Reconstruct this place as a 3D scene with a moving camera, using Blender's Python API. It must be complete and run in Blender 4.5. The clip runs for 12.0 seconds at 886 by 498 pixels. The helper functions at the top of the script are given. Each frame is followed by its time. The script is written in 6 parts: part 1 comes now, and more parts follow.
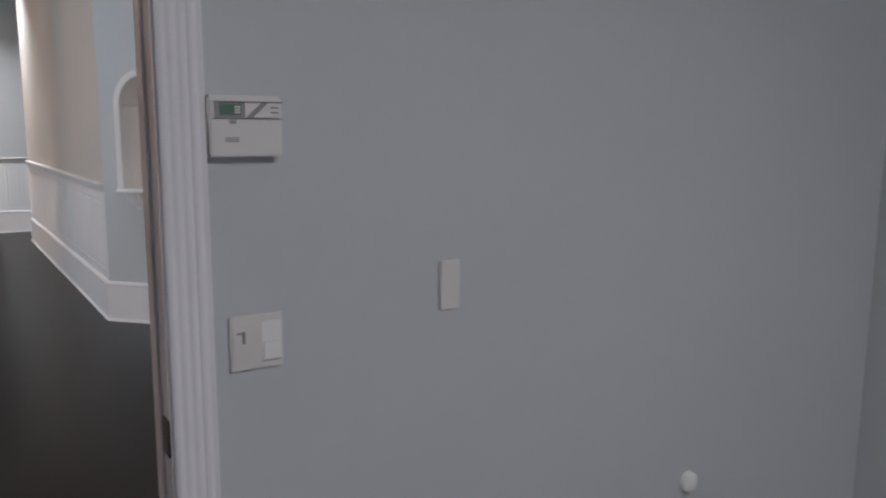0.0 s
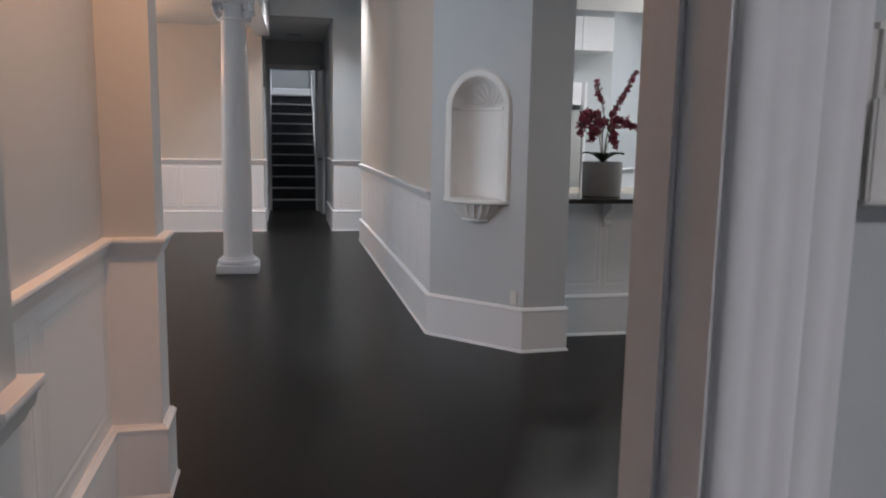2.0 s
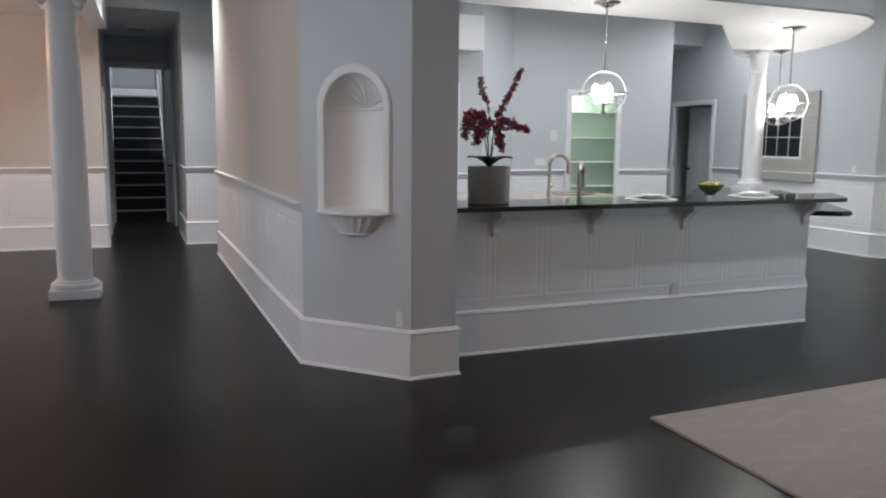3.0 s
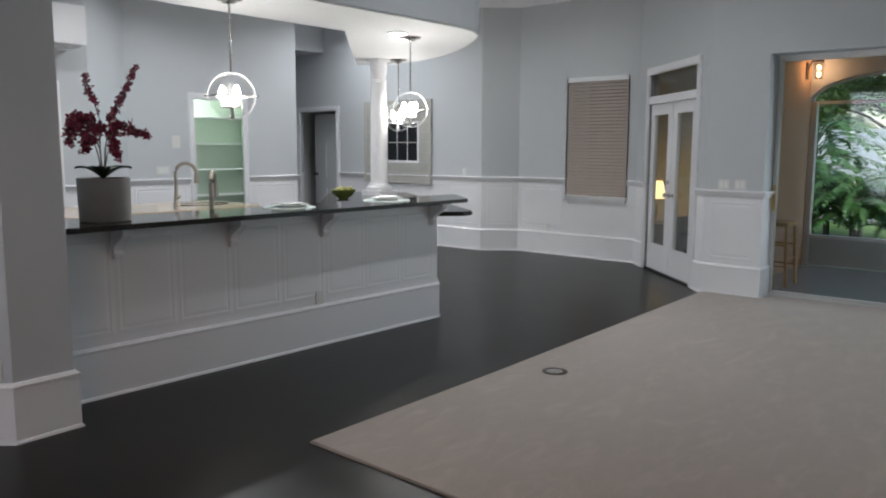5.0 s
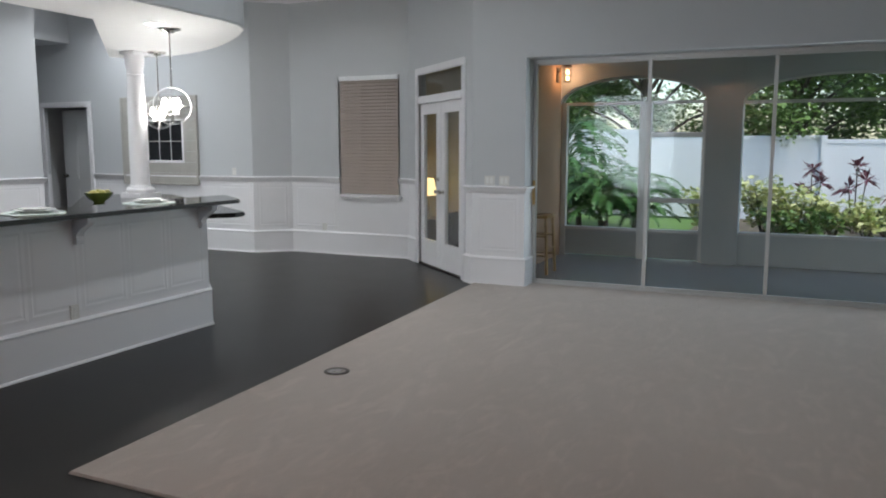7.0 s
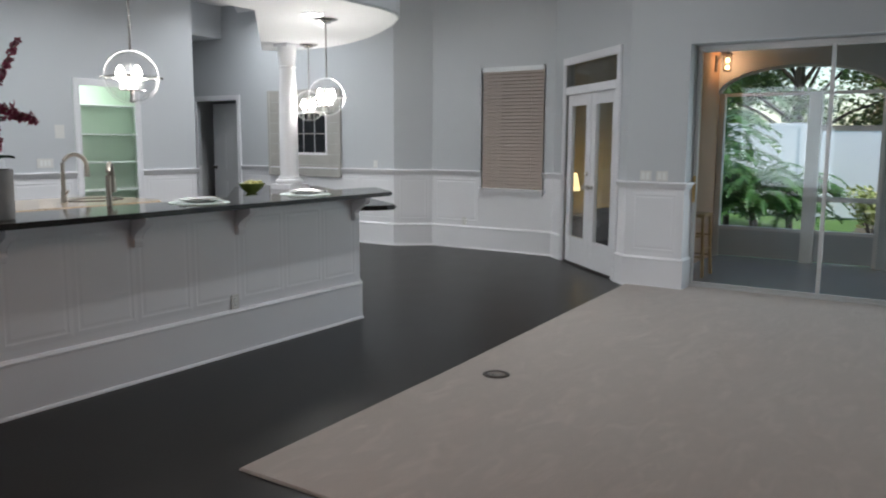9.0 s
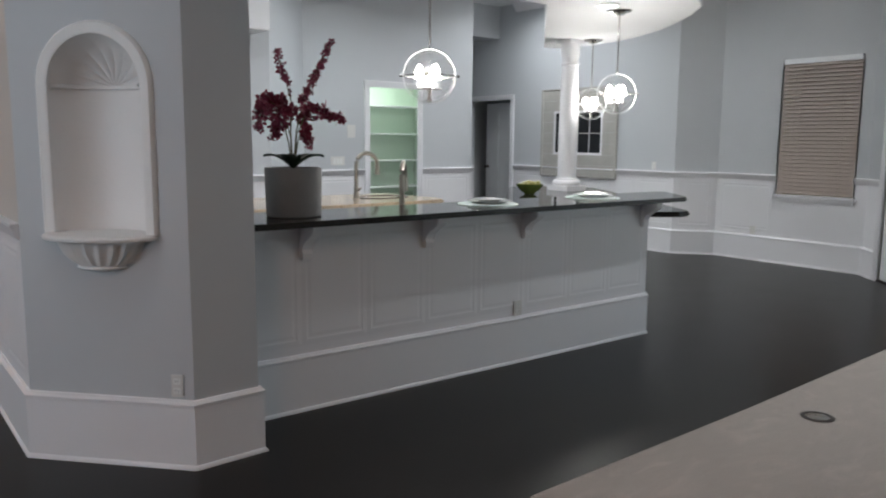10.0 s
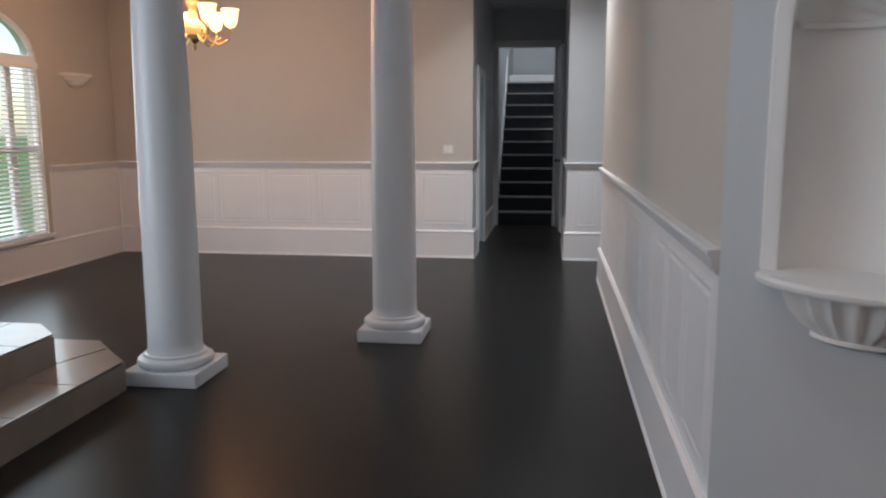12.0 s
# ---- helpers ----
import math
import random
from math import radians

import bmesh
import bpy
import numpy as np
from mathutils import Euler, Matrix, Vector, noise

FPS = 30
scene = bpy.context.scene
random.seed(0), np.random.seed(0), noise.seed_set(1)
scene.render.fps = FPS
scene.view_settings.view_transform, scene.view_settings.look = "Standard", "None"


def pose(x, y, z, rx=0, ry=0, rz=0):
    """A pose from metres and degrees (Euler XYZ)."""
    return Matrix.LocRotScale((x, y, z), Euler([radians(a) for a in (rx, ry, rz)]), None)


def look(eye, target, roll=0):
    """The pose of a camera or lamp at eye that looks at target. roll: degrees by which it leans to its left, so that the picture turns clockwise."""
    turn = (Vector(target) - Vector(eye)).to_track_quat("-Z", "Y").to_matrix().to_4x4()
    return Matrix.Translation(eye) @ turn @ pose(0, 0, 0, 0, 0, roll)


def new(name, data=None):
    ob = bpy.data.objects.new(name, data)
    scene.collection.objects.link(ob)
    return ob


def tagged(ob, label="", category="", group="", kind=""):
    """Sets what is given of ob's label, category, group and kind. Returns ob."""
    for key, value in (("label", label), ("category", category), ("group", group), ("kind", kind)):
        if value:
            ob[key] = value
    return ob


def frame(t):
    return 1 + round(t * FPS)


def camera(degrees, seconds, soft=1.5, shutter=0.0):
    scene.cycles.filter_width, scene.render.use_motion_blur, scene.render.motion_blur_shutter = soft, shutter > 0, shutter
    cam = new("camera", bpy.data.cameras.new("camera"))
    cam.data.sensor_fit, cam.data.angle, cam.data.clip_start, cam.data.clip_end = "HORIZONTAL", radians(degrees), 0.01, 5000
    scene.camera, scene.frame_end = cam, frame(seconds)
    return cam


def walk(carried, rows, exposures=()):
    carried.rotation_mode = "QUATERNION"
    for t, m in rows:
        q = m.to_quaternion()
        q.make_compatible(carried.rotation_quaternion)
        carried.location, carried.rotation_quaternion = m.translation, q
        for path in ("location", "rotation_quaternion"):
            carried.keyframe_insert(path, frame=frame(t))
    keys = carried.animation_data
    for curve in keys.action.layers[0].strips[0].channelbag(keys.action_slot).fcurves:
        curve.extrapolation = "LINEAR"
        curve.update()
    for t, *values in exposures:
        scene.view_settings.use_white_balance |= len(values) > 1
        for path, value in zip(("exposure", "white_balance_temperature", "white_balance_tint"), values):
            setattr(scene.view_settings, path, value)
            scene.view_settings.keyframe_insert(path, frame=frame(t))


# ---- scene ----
cam = camera(59.4, 12.0, soft=2.0, shutter=0.12)
PATH = [
    (0, (0.198, -1.04, 1.483), (1.291, 0.607, 1.179), 0.3),
    (0.5, (0.238, -0.793, 1.471), (0.993, 1.033, 1.166), 0.8),
    (1, (0.243, -0.618, 1.479), (0.758, 1.289, 1.171), 0.5),
    (1.5, (0.258, -0.442, 1.471), (0.651, 1.496, 1.173), 0.8),
    (2, (0.26, -0.233, 1.473), (0.662, 1.704, 1.181), 1.0),
    (2.5, (0.245, 0.034, 1.497), (0.778, 1.94, 1.205), 1.0),
    (3, (0.294, 0.351, 1.473), (1.035, 2.188, 1.193), 0.6),
    (3.2, (0.285, 0.39, 1.483), (1.122, 2.186, 1.206), 0.6),
    (4.8, (0.422, 0.667, 1.482), (1.861, 2.031, 1.22), 0.3),
    (5, (0.44, 0.676, 1.476), (1.935, 1.979, 1.217), 0.2),
    (5.5, (0.455, 0.704, 1.475), (2.072, 1.852, 1.217), 0.1),
    (6, (0.46, 0.713, 1.476), (2.171, 1.716, 1.219), 0.0),
    (6.5, (0.464, 0.692, 1.479), (2.243, 1.568, 1.219), -0.0),
    (6.7, (0.471, 0.69, 1.476), (2.271, 1.522, 1.217), -0.1),
    (8.3, (0.512, 0.906, 1.431), (2.319, 1.724, 1.171), 0.2),
    (8.5, (0.52, 0.936, 1.435), (2.296, 1.816, 1.17), 0.1),
    (9, (0.596, 1.094, 1.442), (2.249, 2.185, 1.169), 0.3),
    (9.5, (0.596, 1.232, 1.437), (2.059, 2.568, 1.165), 0.4),
    (10, (0.702, 1.505, 1.441), (1.919, 3.067, 1.163), 0.5),
    (10.5, (0.776, 1.867, 1.433), (1.706, 3.615, 1.149), 0.5),
    (11, (0.839, 2.26, 1.424), (1.422, 4.151, 1.132), 1.0),
    (11.5, (0.848, 2.538, 1.433), (1.026, 4.506, 1.127), 0.6),
    (12, (0.833, 3.056, 1.393), (0.563, 5.015, 1.094), -0.1),
]
EXPOSURES = [(0, 1.18), (0.6, 1.08), (2.5, 1.06), (3.2, 1.05), (5, 0.95), (6, 1.0), (8.5, 1.0), (9.5, 0.92), (10, 0.9), (10.5, 0.95), (11, 1.0), (12, 1.0)]
walk(cam, [(t, look(eye, target, roll)) for t, eye, target, roll in PATH], EXPOSURES)

# ---- world and lights ----
world = bpy.data.worlds.new("sky")
scene.world = world
world.use_nodes = True
wn = world.node_tree.nodes
sky = wn.new("ShaderNodeTexSky")
sky.sky_type = "NISHITA"
sky.sun_disc = False
sky.sun_elevation = radians(38)
sky.sun_rotation = radians(200)
wn["Background"].inputs["Strength"].default_value = 0.15
world.node_tree.links.new(sky.outputs["Color"], wn["Background"].inputs["Color"])

sun = new("sun", bpy.data.lights.new("sun", "SUN"))
sun.data.energy, sun.data.angle, sun.data.color = 1.5, radians(15), (1.0, 0.96, 0.9)
sun.matrix_world = look((0, 0, 30), (9, 15, 0))


def disc_lamp(name, x, y, z, watts, colour, size=0.14, spread=165):
    data = bpy.data.lights.new(name, "AREA")
    data.shape, data.size, data.energy, data.color, data.spread = "DISK", size, watts, colour, radians(spread)
    ob = new(name, data)
    ob.matrix_world = look((x, y, z), (x, y + 0.0001, z - 1))
    return ob


def bulb_lamp(name, x, y, z, watts, colour, radius=0.04):
    data = bpy.data.lights.new(name, "POINT")
    data.energy, data.color, data.shadow_soft_size = watts, colour, radius
    ob = new(name, data)
    ob.location = (x, y, z)
    return ob


CEIL = 3.55
COOL, WARM, DAY = (0.93, 0.97, 1.0), (1.0, 0.5, 0.26), (0.8, 0.92, 1.0)
# cans out of view are invented; (4.9, 0.9) and (0.45, 4.3) are pure fill
CANS_AND_FILLS = [(3.4, 7.3, CEIL), (5.6, 8.4, CEIL), (8.0, 8.8, CEIL), (8.2, 6.2, CEIL), (4.9, 0.9, CEIL), (4.8, 3.75, CEIL), (6.5, 3.75, CEIL), (0.75, 10.2, CEIL), (0.45, 4.3, CEIL), (8.5, 9.9, CEIL), (5.5, 5.62, 2.48)]
WATTS = [13, 17, 13, 3, 6, 5.5, 5, 17, 2.5, 8, 3]
for (x, y, z), w in zip(CANS_AND_FILLS, WATTS):
    disc_lamp("can_and_fill_light", x, y, z - 0.025, w, COOL, *((0.3, 118) if x < 1 else (0.16, 150)))
PENDANTS = [(3.585, 5.353), (5.746, 5.707), (6.97, 7.06)]
for x, y in PENDANTS:
    bulb_lamp("pendant_light", x, y, 1.845, 7.5, (1, 0.98, 0.95), 0.08)
bulb_lamp("chandelier_light", -2.14, 9.4, 2.42, 25, WARM, 0.2)
disc_lamp("passage_light", 0.0, 2.05, 2.86, 8.5, WARM, 0.12)
# fill added out of sight at the stairwell top to brighten the steps
disc_lamp("stairwell_fill", 0.55, 16.6, 5.2, 22, COOL, 0.3)
disc_lamp("pantry_light", 6.6, 10.45, 2.6, 8, (0.86, 1.0, 0.88), 0.2, 170)
# unseen fill added at the back of the near room to brighten its alarm wall
disc_lamp("bedroom_fill", 1.0, -2.2, 2.7, 16, (1.0, 0.97, 1.0), 0.4, 170)
bulb_lamp("lantern_light", 10.8, 3.6, 2.44, 2.2, WARM, 0.04)
bulb_lamp("table_lamp_light", 10.62, 5.6, 0.97, 1.7, (1.0, 0.75, 0.4), 0.06)
slider_day = new("slider_daylight", bpy.data.lights.new("slider_daylight", "AREA"))
slider_day.data.shape, slider_day.data.size, slider_day.data.size_y, slider_day.data.energy, slider_day.data.color = "RECTANGLE", 6.0, 2.0, 17, DAY
slider_day.matrix_world = look((8.4, 0.2, 1.3), (0, 0.2, 0.6))
win_day = new("window_daylight", bpy.data.lights.new("window_daylight", "AREA"))
win_day.data.shape, win_day.data.size, win_day.data.size_y, win_day.data.energy, win_day.data.color = "RECTANGLE", 1.3, 1.9, 12, DAY
win_day.matrix_world = look((-4.1, 9.5, 1.4), (0, 9.0, 1.0))

entry_day = new("entry_daylight", bpy.data.lights.new("entry_daylight", "AREA"))
entry_day.data.shape, entry_day.data.size, entry_day.data.size_y, entry_day.data.energy, entry_day.data.color = "RECTANGLE", 2.2, 2.4, 37, (0.78, 0.89, 1.0)
entry_day.matrix_world = look((-4.02, 4.6, 1.6), (1.5, 5.2, 1.2))


# ---- materials ----
def paint(name, colour, rough=0.5, vary=0.06, scale=3.0, bump=0.02, bump_scale=180.0, metal=0.0, coat=0.0, fine=0.03):
    m = bpy.data.materials.new(name)
    m.use_nodes = True
    t = m.node_tree
    n, l = t.nodes, t.links
    b = n["Principled BSDF"]
    b.inputs["Roughness"].default_value = rough
    b.inputs["Metallic"].default_value = metal
    b.inputs["Coat Weight"].default_value = coat
    co = n.new("ShaderNodeTexCoord")
    big = n.new("ShaderNodeTexNoise")
    big.inputs["Scale"].default_value = scale
    big.inputs["Detail"].default_value = 5
    small = n.new("ShaderNodeTexNoise")
    small.inputs["Scale"].default_value = bump_scale
    small.inputs["Detail"].default_value = 2
    for q in (big, small):
        l.new(co.outputs["Object"], q.inputs["Vector"])
    add = n.new("ShaderNodeMath")
    add.operation = "MULTIPLY_ADD"
    l.new(small.outputs["Fac"], add.inputs[0])
    add.inputs[1].default_value = fine / max(vary, 0.001)
    l.new(big.outputs["Fac"], add.inputs[2])
    ramp = n.new("ShaderNodeMapRange")
    ramp.inputs["From Min"].default_value, ramp.inputs["From Max"].default_value = 0.25, 0.85
    ramp.inputs["To Min"].default_value, ramp.inputs["To Max"].default_value = 1 - vary, 1 + vary
    l.new(add.outputs[0], ramp.inputs["Value"])
    mix = n.new("ShaderNodeVectorMath")
    mix.operation = "SCALE"
    mix.inputs[0].default_value = colour
    l.new(ramp.outputs[0], mix.inputs["Scale"])
    l.new(mix.outputs[0], b.inputs["Base Color"])
    if bump:
        bp = n.new("ShaderNodeBump")
        bp.inputs["Strength"].default_value = bump
        bp.inputs["Distance"].default_value = 0.01
        l.new(small.outputs["Fac"], bp.inputs["Height"])
        l.new(bp.outputs[0], b.inputs["Normal"])
    return m


def glow(name, colour, strength):
    m = bpy.data.materials.new(name)
    m.use_nodes = True
    b = m.node_tree.nodes["Principled BSDF"]
    b.inputs["Base Color"].default_value = (*colour, 1)
    b.inputs["Emission Color"].default_value = (*colour, 1)
    b.inputs["Emission Strength"].default_value = strength
    return m


def glass(name, rough=0.0, tint=(1, 1, 1), clear=0.9):
    m = bpy.data.materials.new(name)
    m.use_nodes = True
    n, l = m.node_tree.nodes, m.node_tree.links
    out = n["Material Output"]
    n.remove(n["Principled BSDF"])
    tr, gl, mx, fr = n.new("ShaderNodeBsdfTransparent"), n.new("ShaderNodeBsdfGlossy"), n.new("ShaderNodeMixShader"), n.new("ShaderNodeLayerWeight")
    tr.inputs[0].default_value = (*[c * clear for c in tint], 1)
    gl.inputs["Roughness"].default_value = rough
    pw, mr = n.new("ShaderNodeMath"), n.new("ShaderNodeMath")
    pw.operation, mr.operation = "POWER", "MULTIPLY_ADD"
    pw.inputs[1].default_value, mr.inputs[1].default_value, mr.inputs[2].default_value = 4.0, 0.7, 0.03
    l.new(fr.outputs["Facing"], pw.inputs[0])
    l.new(pw.outputs[0], mr.inputs[0])
    l.new(mr.outputs[0], mx.inputs[0])
    l.new(tr.outputs[0], mx.inputs[1])
    l.new(gl.outputs[0], mx.inputs[2])
    l.new(mx.outputs[0], out.inputs[0])
    return m


WALL = paint("grey_wall_paint", (0.505, 0.525, 0.548), 0.55, 0.025, 1.3, 0.04, 260)
# the grey wall paint again, with the chandelier's warm light put into its colour
WALL_WARM_LIT = paint("warm_lit_wall_paint", (0.5, 0.47, 0.44), 0.55, 0.025, 1.3, 0.04, 260)
WHITE = paint("white_trim_paint", (0.765, 0.765, 0.79), 0.32, 0.03, 4.0, 0.01, 90)
CEILM = paint("ceiling_paint", (0.72, 0.73, 0.74), 0.7, 0.02, 2.0, 0.15, 60)
STONE = paint("grey_planter_concrete", (0.17, 0.166, 0.165), 0.75, 0.12, 9.0, 0.2, 120)
PLASTER = paint("niche_plaster", (0.77, 0.765, 0.76), 0.5, 0.03, 6.0, 0.05, 70)
PLASTIC = paint("ivory_plastic", (0.66, 0.65, 0.63), 0.35, 0.02, 6.0, 0.0)
DARKP = paint("dark_plastic", (0.05, 0.05, 0.055), 0.4, 0.1, 8.0, 0.0)
GREYP = paint("grey_plastic", (0.25, 0.25, 0.26), 0.4, 0.05, 8.0, 0.0)
LCD = paint("green_display", (0.09, 0.17, 0.125), 0.15, 0.05, 20.0, 0.0)
NICKEL = paint("warm_brushed_nickel", (0.42, 0.38, 0.33), 0.28, 0.05, 30.0, 0.0, metal=1.0)
CHROME = paint("brushed_nickel", (0.62, 0.6, 0.57), 0.22, 0.05, 30.0, 0.0, metal=1.0)
HOOP = paint("polished_nickel_hoop", (0.8, 0.8, 0.8), 0.35, 0.03, 30.0, 0.0, metal=0.45)
BRONZE = paint("dark_bronze", (0.06, 0.05, 0.045), 0.4, 0.1, 20.0, 0.0, metal=0.7)
BRASS = paint("aged_brass", (0.55, 0.38, 0.18), 0.3, 0.1, 20.0, 0.0, metal=1.0)
STAIR = paint("dark_stair_carpet", (0.032, 0.034, 0.04), 0.9, 0.15, 14.0, 0.3, 300)
NOSING = paint("grey_stair_nosing", (0.36, 0.36, 0.36), 0.5, 0.06, 14.0, 0.0)
GREEN = paint("pale_green_paint", (0.64, 0.73, 0.64), 0.6, 0.03, 2.0, 0.02)
DOORG = paint("grey_door_paint", (0.6, 0.61, 0.62), 0.45, 0.03, 3.0, 0.0)
TAN = paint("tan_wall_paint", (0.33, 0.3, 0.2), 0.6, 0.04, 2.0, 0.03)
BLIND = paint("taupe_blind_slat", (0.47, 0.41, 0.38), 0.45, 0.05, 5.0, 0.0)
WBLIND = paint("white_blind_slat", (0.8, 0.82, 0.84), 0.4, 0.02, 5.0, 0.0)
PORCEL = paint("white_porcelain", (0.82, 0.83, 0.82), 0.12, 0.02, 8.0, 0.0, coat=0.4)
MAT = paint("pale_placemat", (0.5, 0.58, 0.55), 0.4, 0.05, 30.0, 0.1, 300)
BOWL = paint("green_glazed_bowl", (0.1, 0.14, 0.03), 0.25, 0.2, 12.0, 0.0, coat=0.4)
FRUIT = paint("yellow_green_fruit", (0.26, 0.24, 0.06), 0.4, 0.2, 14.0, 0.05, 80)
PETAL = paint("crimson_petal", (0.2, 0.012, 0.045), 0.5, 0.35, 25.0, 0.05, 90)
STEM = paint("orchid_stem", (0.12, 0.1, 0.05), 0.5, 0.2, 30.0, 0.0)
LEAFD = paint("dark_orchid_leaf", (0.012, 0.03, 0.014), 0.4, 0.2, 14.0, 0.0)
SOIL = paint("moss_soil", (0.03, 0.025, 0.02), 0.95, 0.3, 60.0, 0.4, 90)
FRAMEG = paint("grey_washed_wood", (0.4, 0.39, 0.365), 0.7, 0.12, 5.0, 0.12, 60)
BLACKG = paint("black_pane", (0.012, 0.013, 0.015), 0.12, 0.2, 4.0, 0.0)
TILE = paint("beige_floor_tile", (0.26, 0.2, 0.165), 0.32, 0.12, 6.0, 0.03, 40, coat=0.2)
GROUT = paint("tile_grout", (0.3, 0.26, 0.22), 0.8, 0.1, 9.0, 0.1)
ALU = paint("white_aluminium", (0.6, 0.6, 0.59), 0.35, 0.04, 9.0, 0.0, metal=0.3)
LANAI = paint("lanai_deck", (0.25, 0.262, 0.27), 0.25, 0.12, 2.5, 0.1, 70)
STUCCO = paint("lanai_stucco", (0.42, 0.45, 0.47), 0.8, 0.06, 3.0, 0.3, 60)
PEACH = paint("peach_stucco", (0.42, 0.27, 0.18), 0.8, 0.06, 3.0, 0.3, 60)
FENCE = paint("white_vinyl_fence", (0.78, 0.8, 0.84), 0.4, 0.03, 1.5, 0.0)
GRASS = paint("lawn_grass", (0.1, 0.2, 0.04), 0.8, 0.35, 1.6, 0.5, 90)
MULCH = paint("garden_ground", (0.12, 0.1, 0.07), 0.9, 0.4, 2.0, 0.4, 60)
BARK = paint("tree_bark", (0.09, 0.07, 0.055), 0.9, 0.3, 8.0, 0.4, 40)
SHADE = paint("amber_glass_shade", (0.8, 0.6, 0.35), 0.35, 0.1, 12.0, 0.0)
GLASS = glass("clear_glass", 0.0, (0.98, 1.0, 0.99), 0.95)
GLOBE = glass("pendant_globe_glass", 0.0, (1, 1, 1), 0.97)
BULB = glow("lit_bulb", (1.0, 0.97, 0.92), 26)
WARMBULB = glow("lit_warm_shade", (1.0, 0.58, 0.24), 1.7)
LANTERN = glow("lit_lantern_bulb", (1.0, 0.62, 0.28), 9)
LAMPSH = glow("lit_lampshade", (1.0, 0.75, 0.35), 1.1)
CANG = glow("lit_can_lens", (0.93, 0.97, 1.0), 12)


def leaf_paint(name, a, b, rough=0.45):
    m = bpy.data.materials.new(name)
    m.use_nodes = True
    n, l = m.node_tree.nodes, m.node_tree.links
    p = n["Principled BSDF"]
    p.inputs["Roughness"].default_value = rough
    p.inputs["Transmission Weight"].default_value = 0.0
    geo, ramp = n.new("ShaderNodeNewGeometry"), n.new("ShaderNodeMix")
    ramp.data_type = "RGBA"
    ramp.inputs["A"].default_value, ramp.inputs["B"].default_value = (*a, 1), (*b, 1)
    l.new(geo.outputs["Random Per Island"], ramp.inputs["Factor"])
    l.new(ramp.outputs["Result"], p.inputs["Base Color"])
    return m


TREELEAF = leaf_paint("tree_leaf", (0.05, 0.1, 0.026), (0.2, 0.32, 0.085))
BIGLEAF = leaf_paint("philodendron_leaf", (0.016, 0.05, 0.016), (0.07, 0.17, 0.045), 0.35)
VARLEAF = leaf_paint("variegated_leaf", (0.2, 0.3, 0.05), (0.72, 0.7, 0.36))
LOWLEAF = leaf_paint("ground_cover_leaf", (0.03, 0.09, 0.02), (0.15, 0.26, 0.06))
REDLEAF = leaf_paint("cordyline_leaf", (0.06, 0.015, 0.03), (0.22, 0.05, 0.09))


def stained_concrete():
    m = bpy.data.materials.new("dark_stained_concrete")
    m.use_nodes = True
    n, l = m.node_tree.nodes, m.node_tree.links
    b = n["Principled BSDF"]
    co = n.new("ShaderNodeTexCoord")
    big, mid, fine = (n.new("ShaderNodeTexNoise") for _ in range(3))
    for q, sc, de in ((big, 0.55, 6), (mid, 2.6, 4), (fine, 60.0, 3)):
        q.inputs["Scale"].default_value, q.inputs["Detail"].default_value = sc, de
        l.new(co.outputs["Object"], q.inputs["Vector"])
    r1 = n.new("ShaderNodeValToRGB")
    r1.color_ramp.elements[0].position, r1.color_ramp.elements[1].position = 0.3, 0.75
    r1.color_ramp.elements[0].color, r1.color_ramp.elements[1].color = (0.0135, 0.0119, 0.0114, 1), (0.0165, 0.0143, 0.0135, 1)
    l.new(mid.outputs["Fac"], r1.inputs[0])
    mx = n.new("ShaderNodeMix")
    mx.data_type, mx.blend_type = "RGBA", "MULTIPLY"
    mx.inputs["Factor"].default_value = 0.4
    l.new(r1.outputs[0], mx.inputs["A"])
    l.new(big.outputs["Fac"], mx.inputs["B"])
    l.new(mx.outputs["Result"], b.inputs["Base Color"])
    rr = n.new("ShaderNodeMapRange")
    rr.inputs["From Min"].default_value, rr.inputs["From Max"].default_value = 0.3, 0.7
    rr.inputs["To Min"].default_value, rr.inputs["To Max"].default_value = 0.3, 0.315
    l.new(mid.outputs["Fac"], rr.inputs["Value"])
    l.new(rr.outputs[0], b.inputs["Roughness"])
    bp = n.new("ShaderNodeBump")
    b.inputs["Specular IOR Level"].default_value = 0.16
    bp.inputs["Strength"].default_value, bp.inputs["Distance"].default_value = 0.04, 0.01
    l.new(fine.outputs["Fac"], bp.inputs["Height"])
    l.new(bp.outputs[0], b.inputs["Normal"])
    return m


def granite(name, dark, light, scale, rough=0.08):
    m = bpy.data.materials.new(name)
    m.use_nodes = True
    n, l = m.node_tree.nodes, m.node_tree.links
    b = n["Principled BSDF"]
    co, v, q, r = n.new("ShaderNodeTexCoord"), n.new("ShaderNodeTexVoronoi"), n.new("ShaderNodeTexNoise"), n.new("ShaderNodeValToRGB")
    v.inputs["Scale"].default_value, q.inputs["Scale"].default_value = scale, scale * 0.3
    l.new(co.outputs["Object"], v.inputs["Vector"])
    l.new(co.outputs["Object"], q.inputs["Vector"])
    ad = n.new("ShaderNodeMath")
    l.new(v.outputs["Color"], ad.inputs[0])
    l.new(q.outputs["Fac"], ad.inputs[1])
    r.color_ramp.elements[0].position, r.color_ramp.elements[1].position = 0.45, 1.35 / 1.6
    r.color_ramp.elements[0].color, r.color_ramp.elements[1].color = (*dark, 1), (*light, 1)
    l.new(ad.outputs[0], r.inputs[0])
    l.new(r.outputs[0], b.inputs["Base Color"])
    b.inputs["Roughness"].default_value = rough
    b.inputs["Specular IOR Level"].default_value = 0.35
    return m


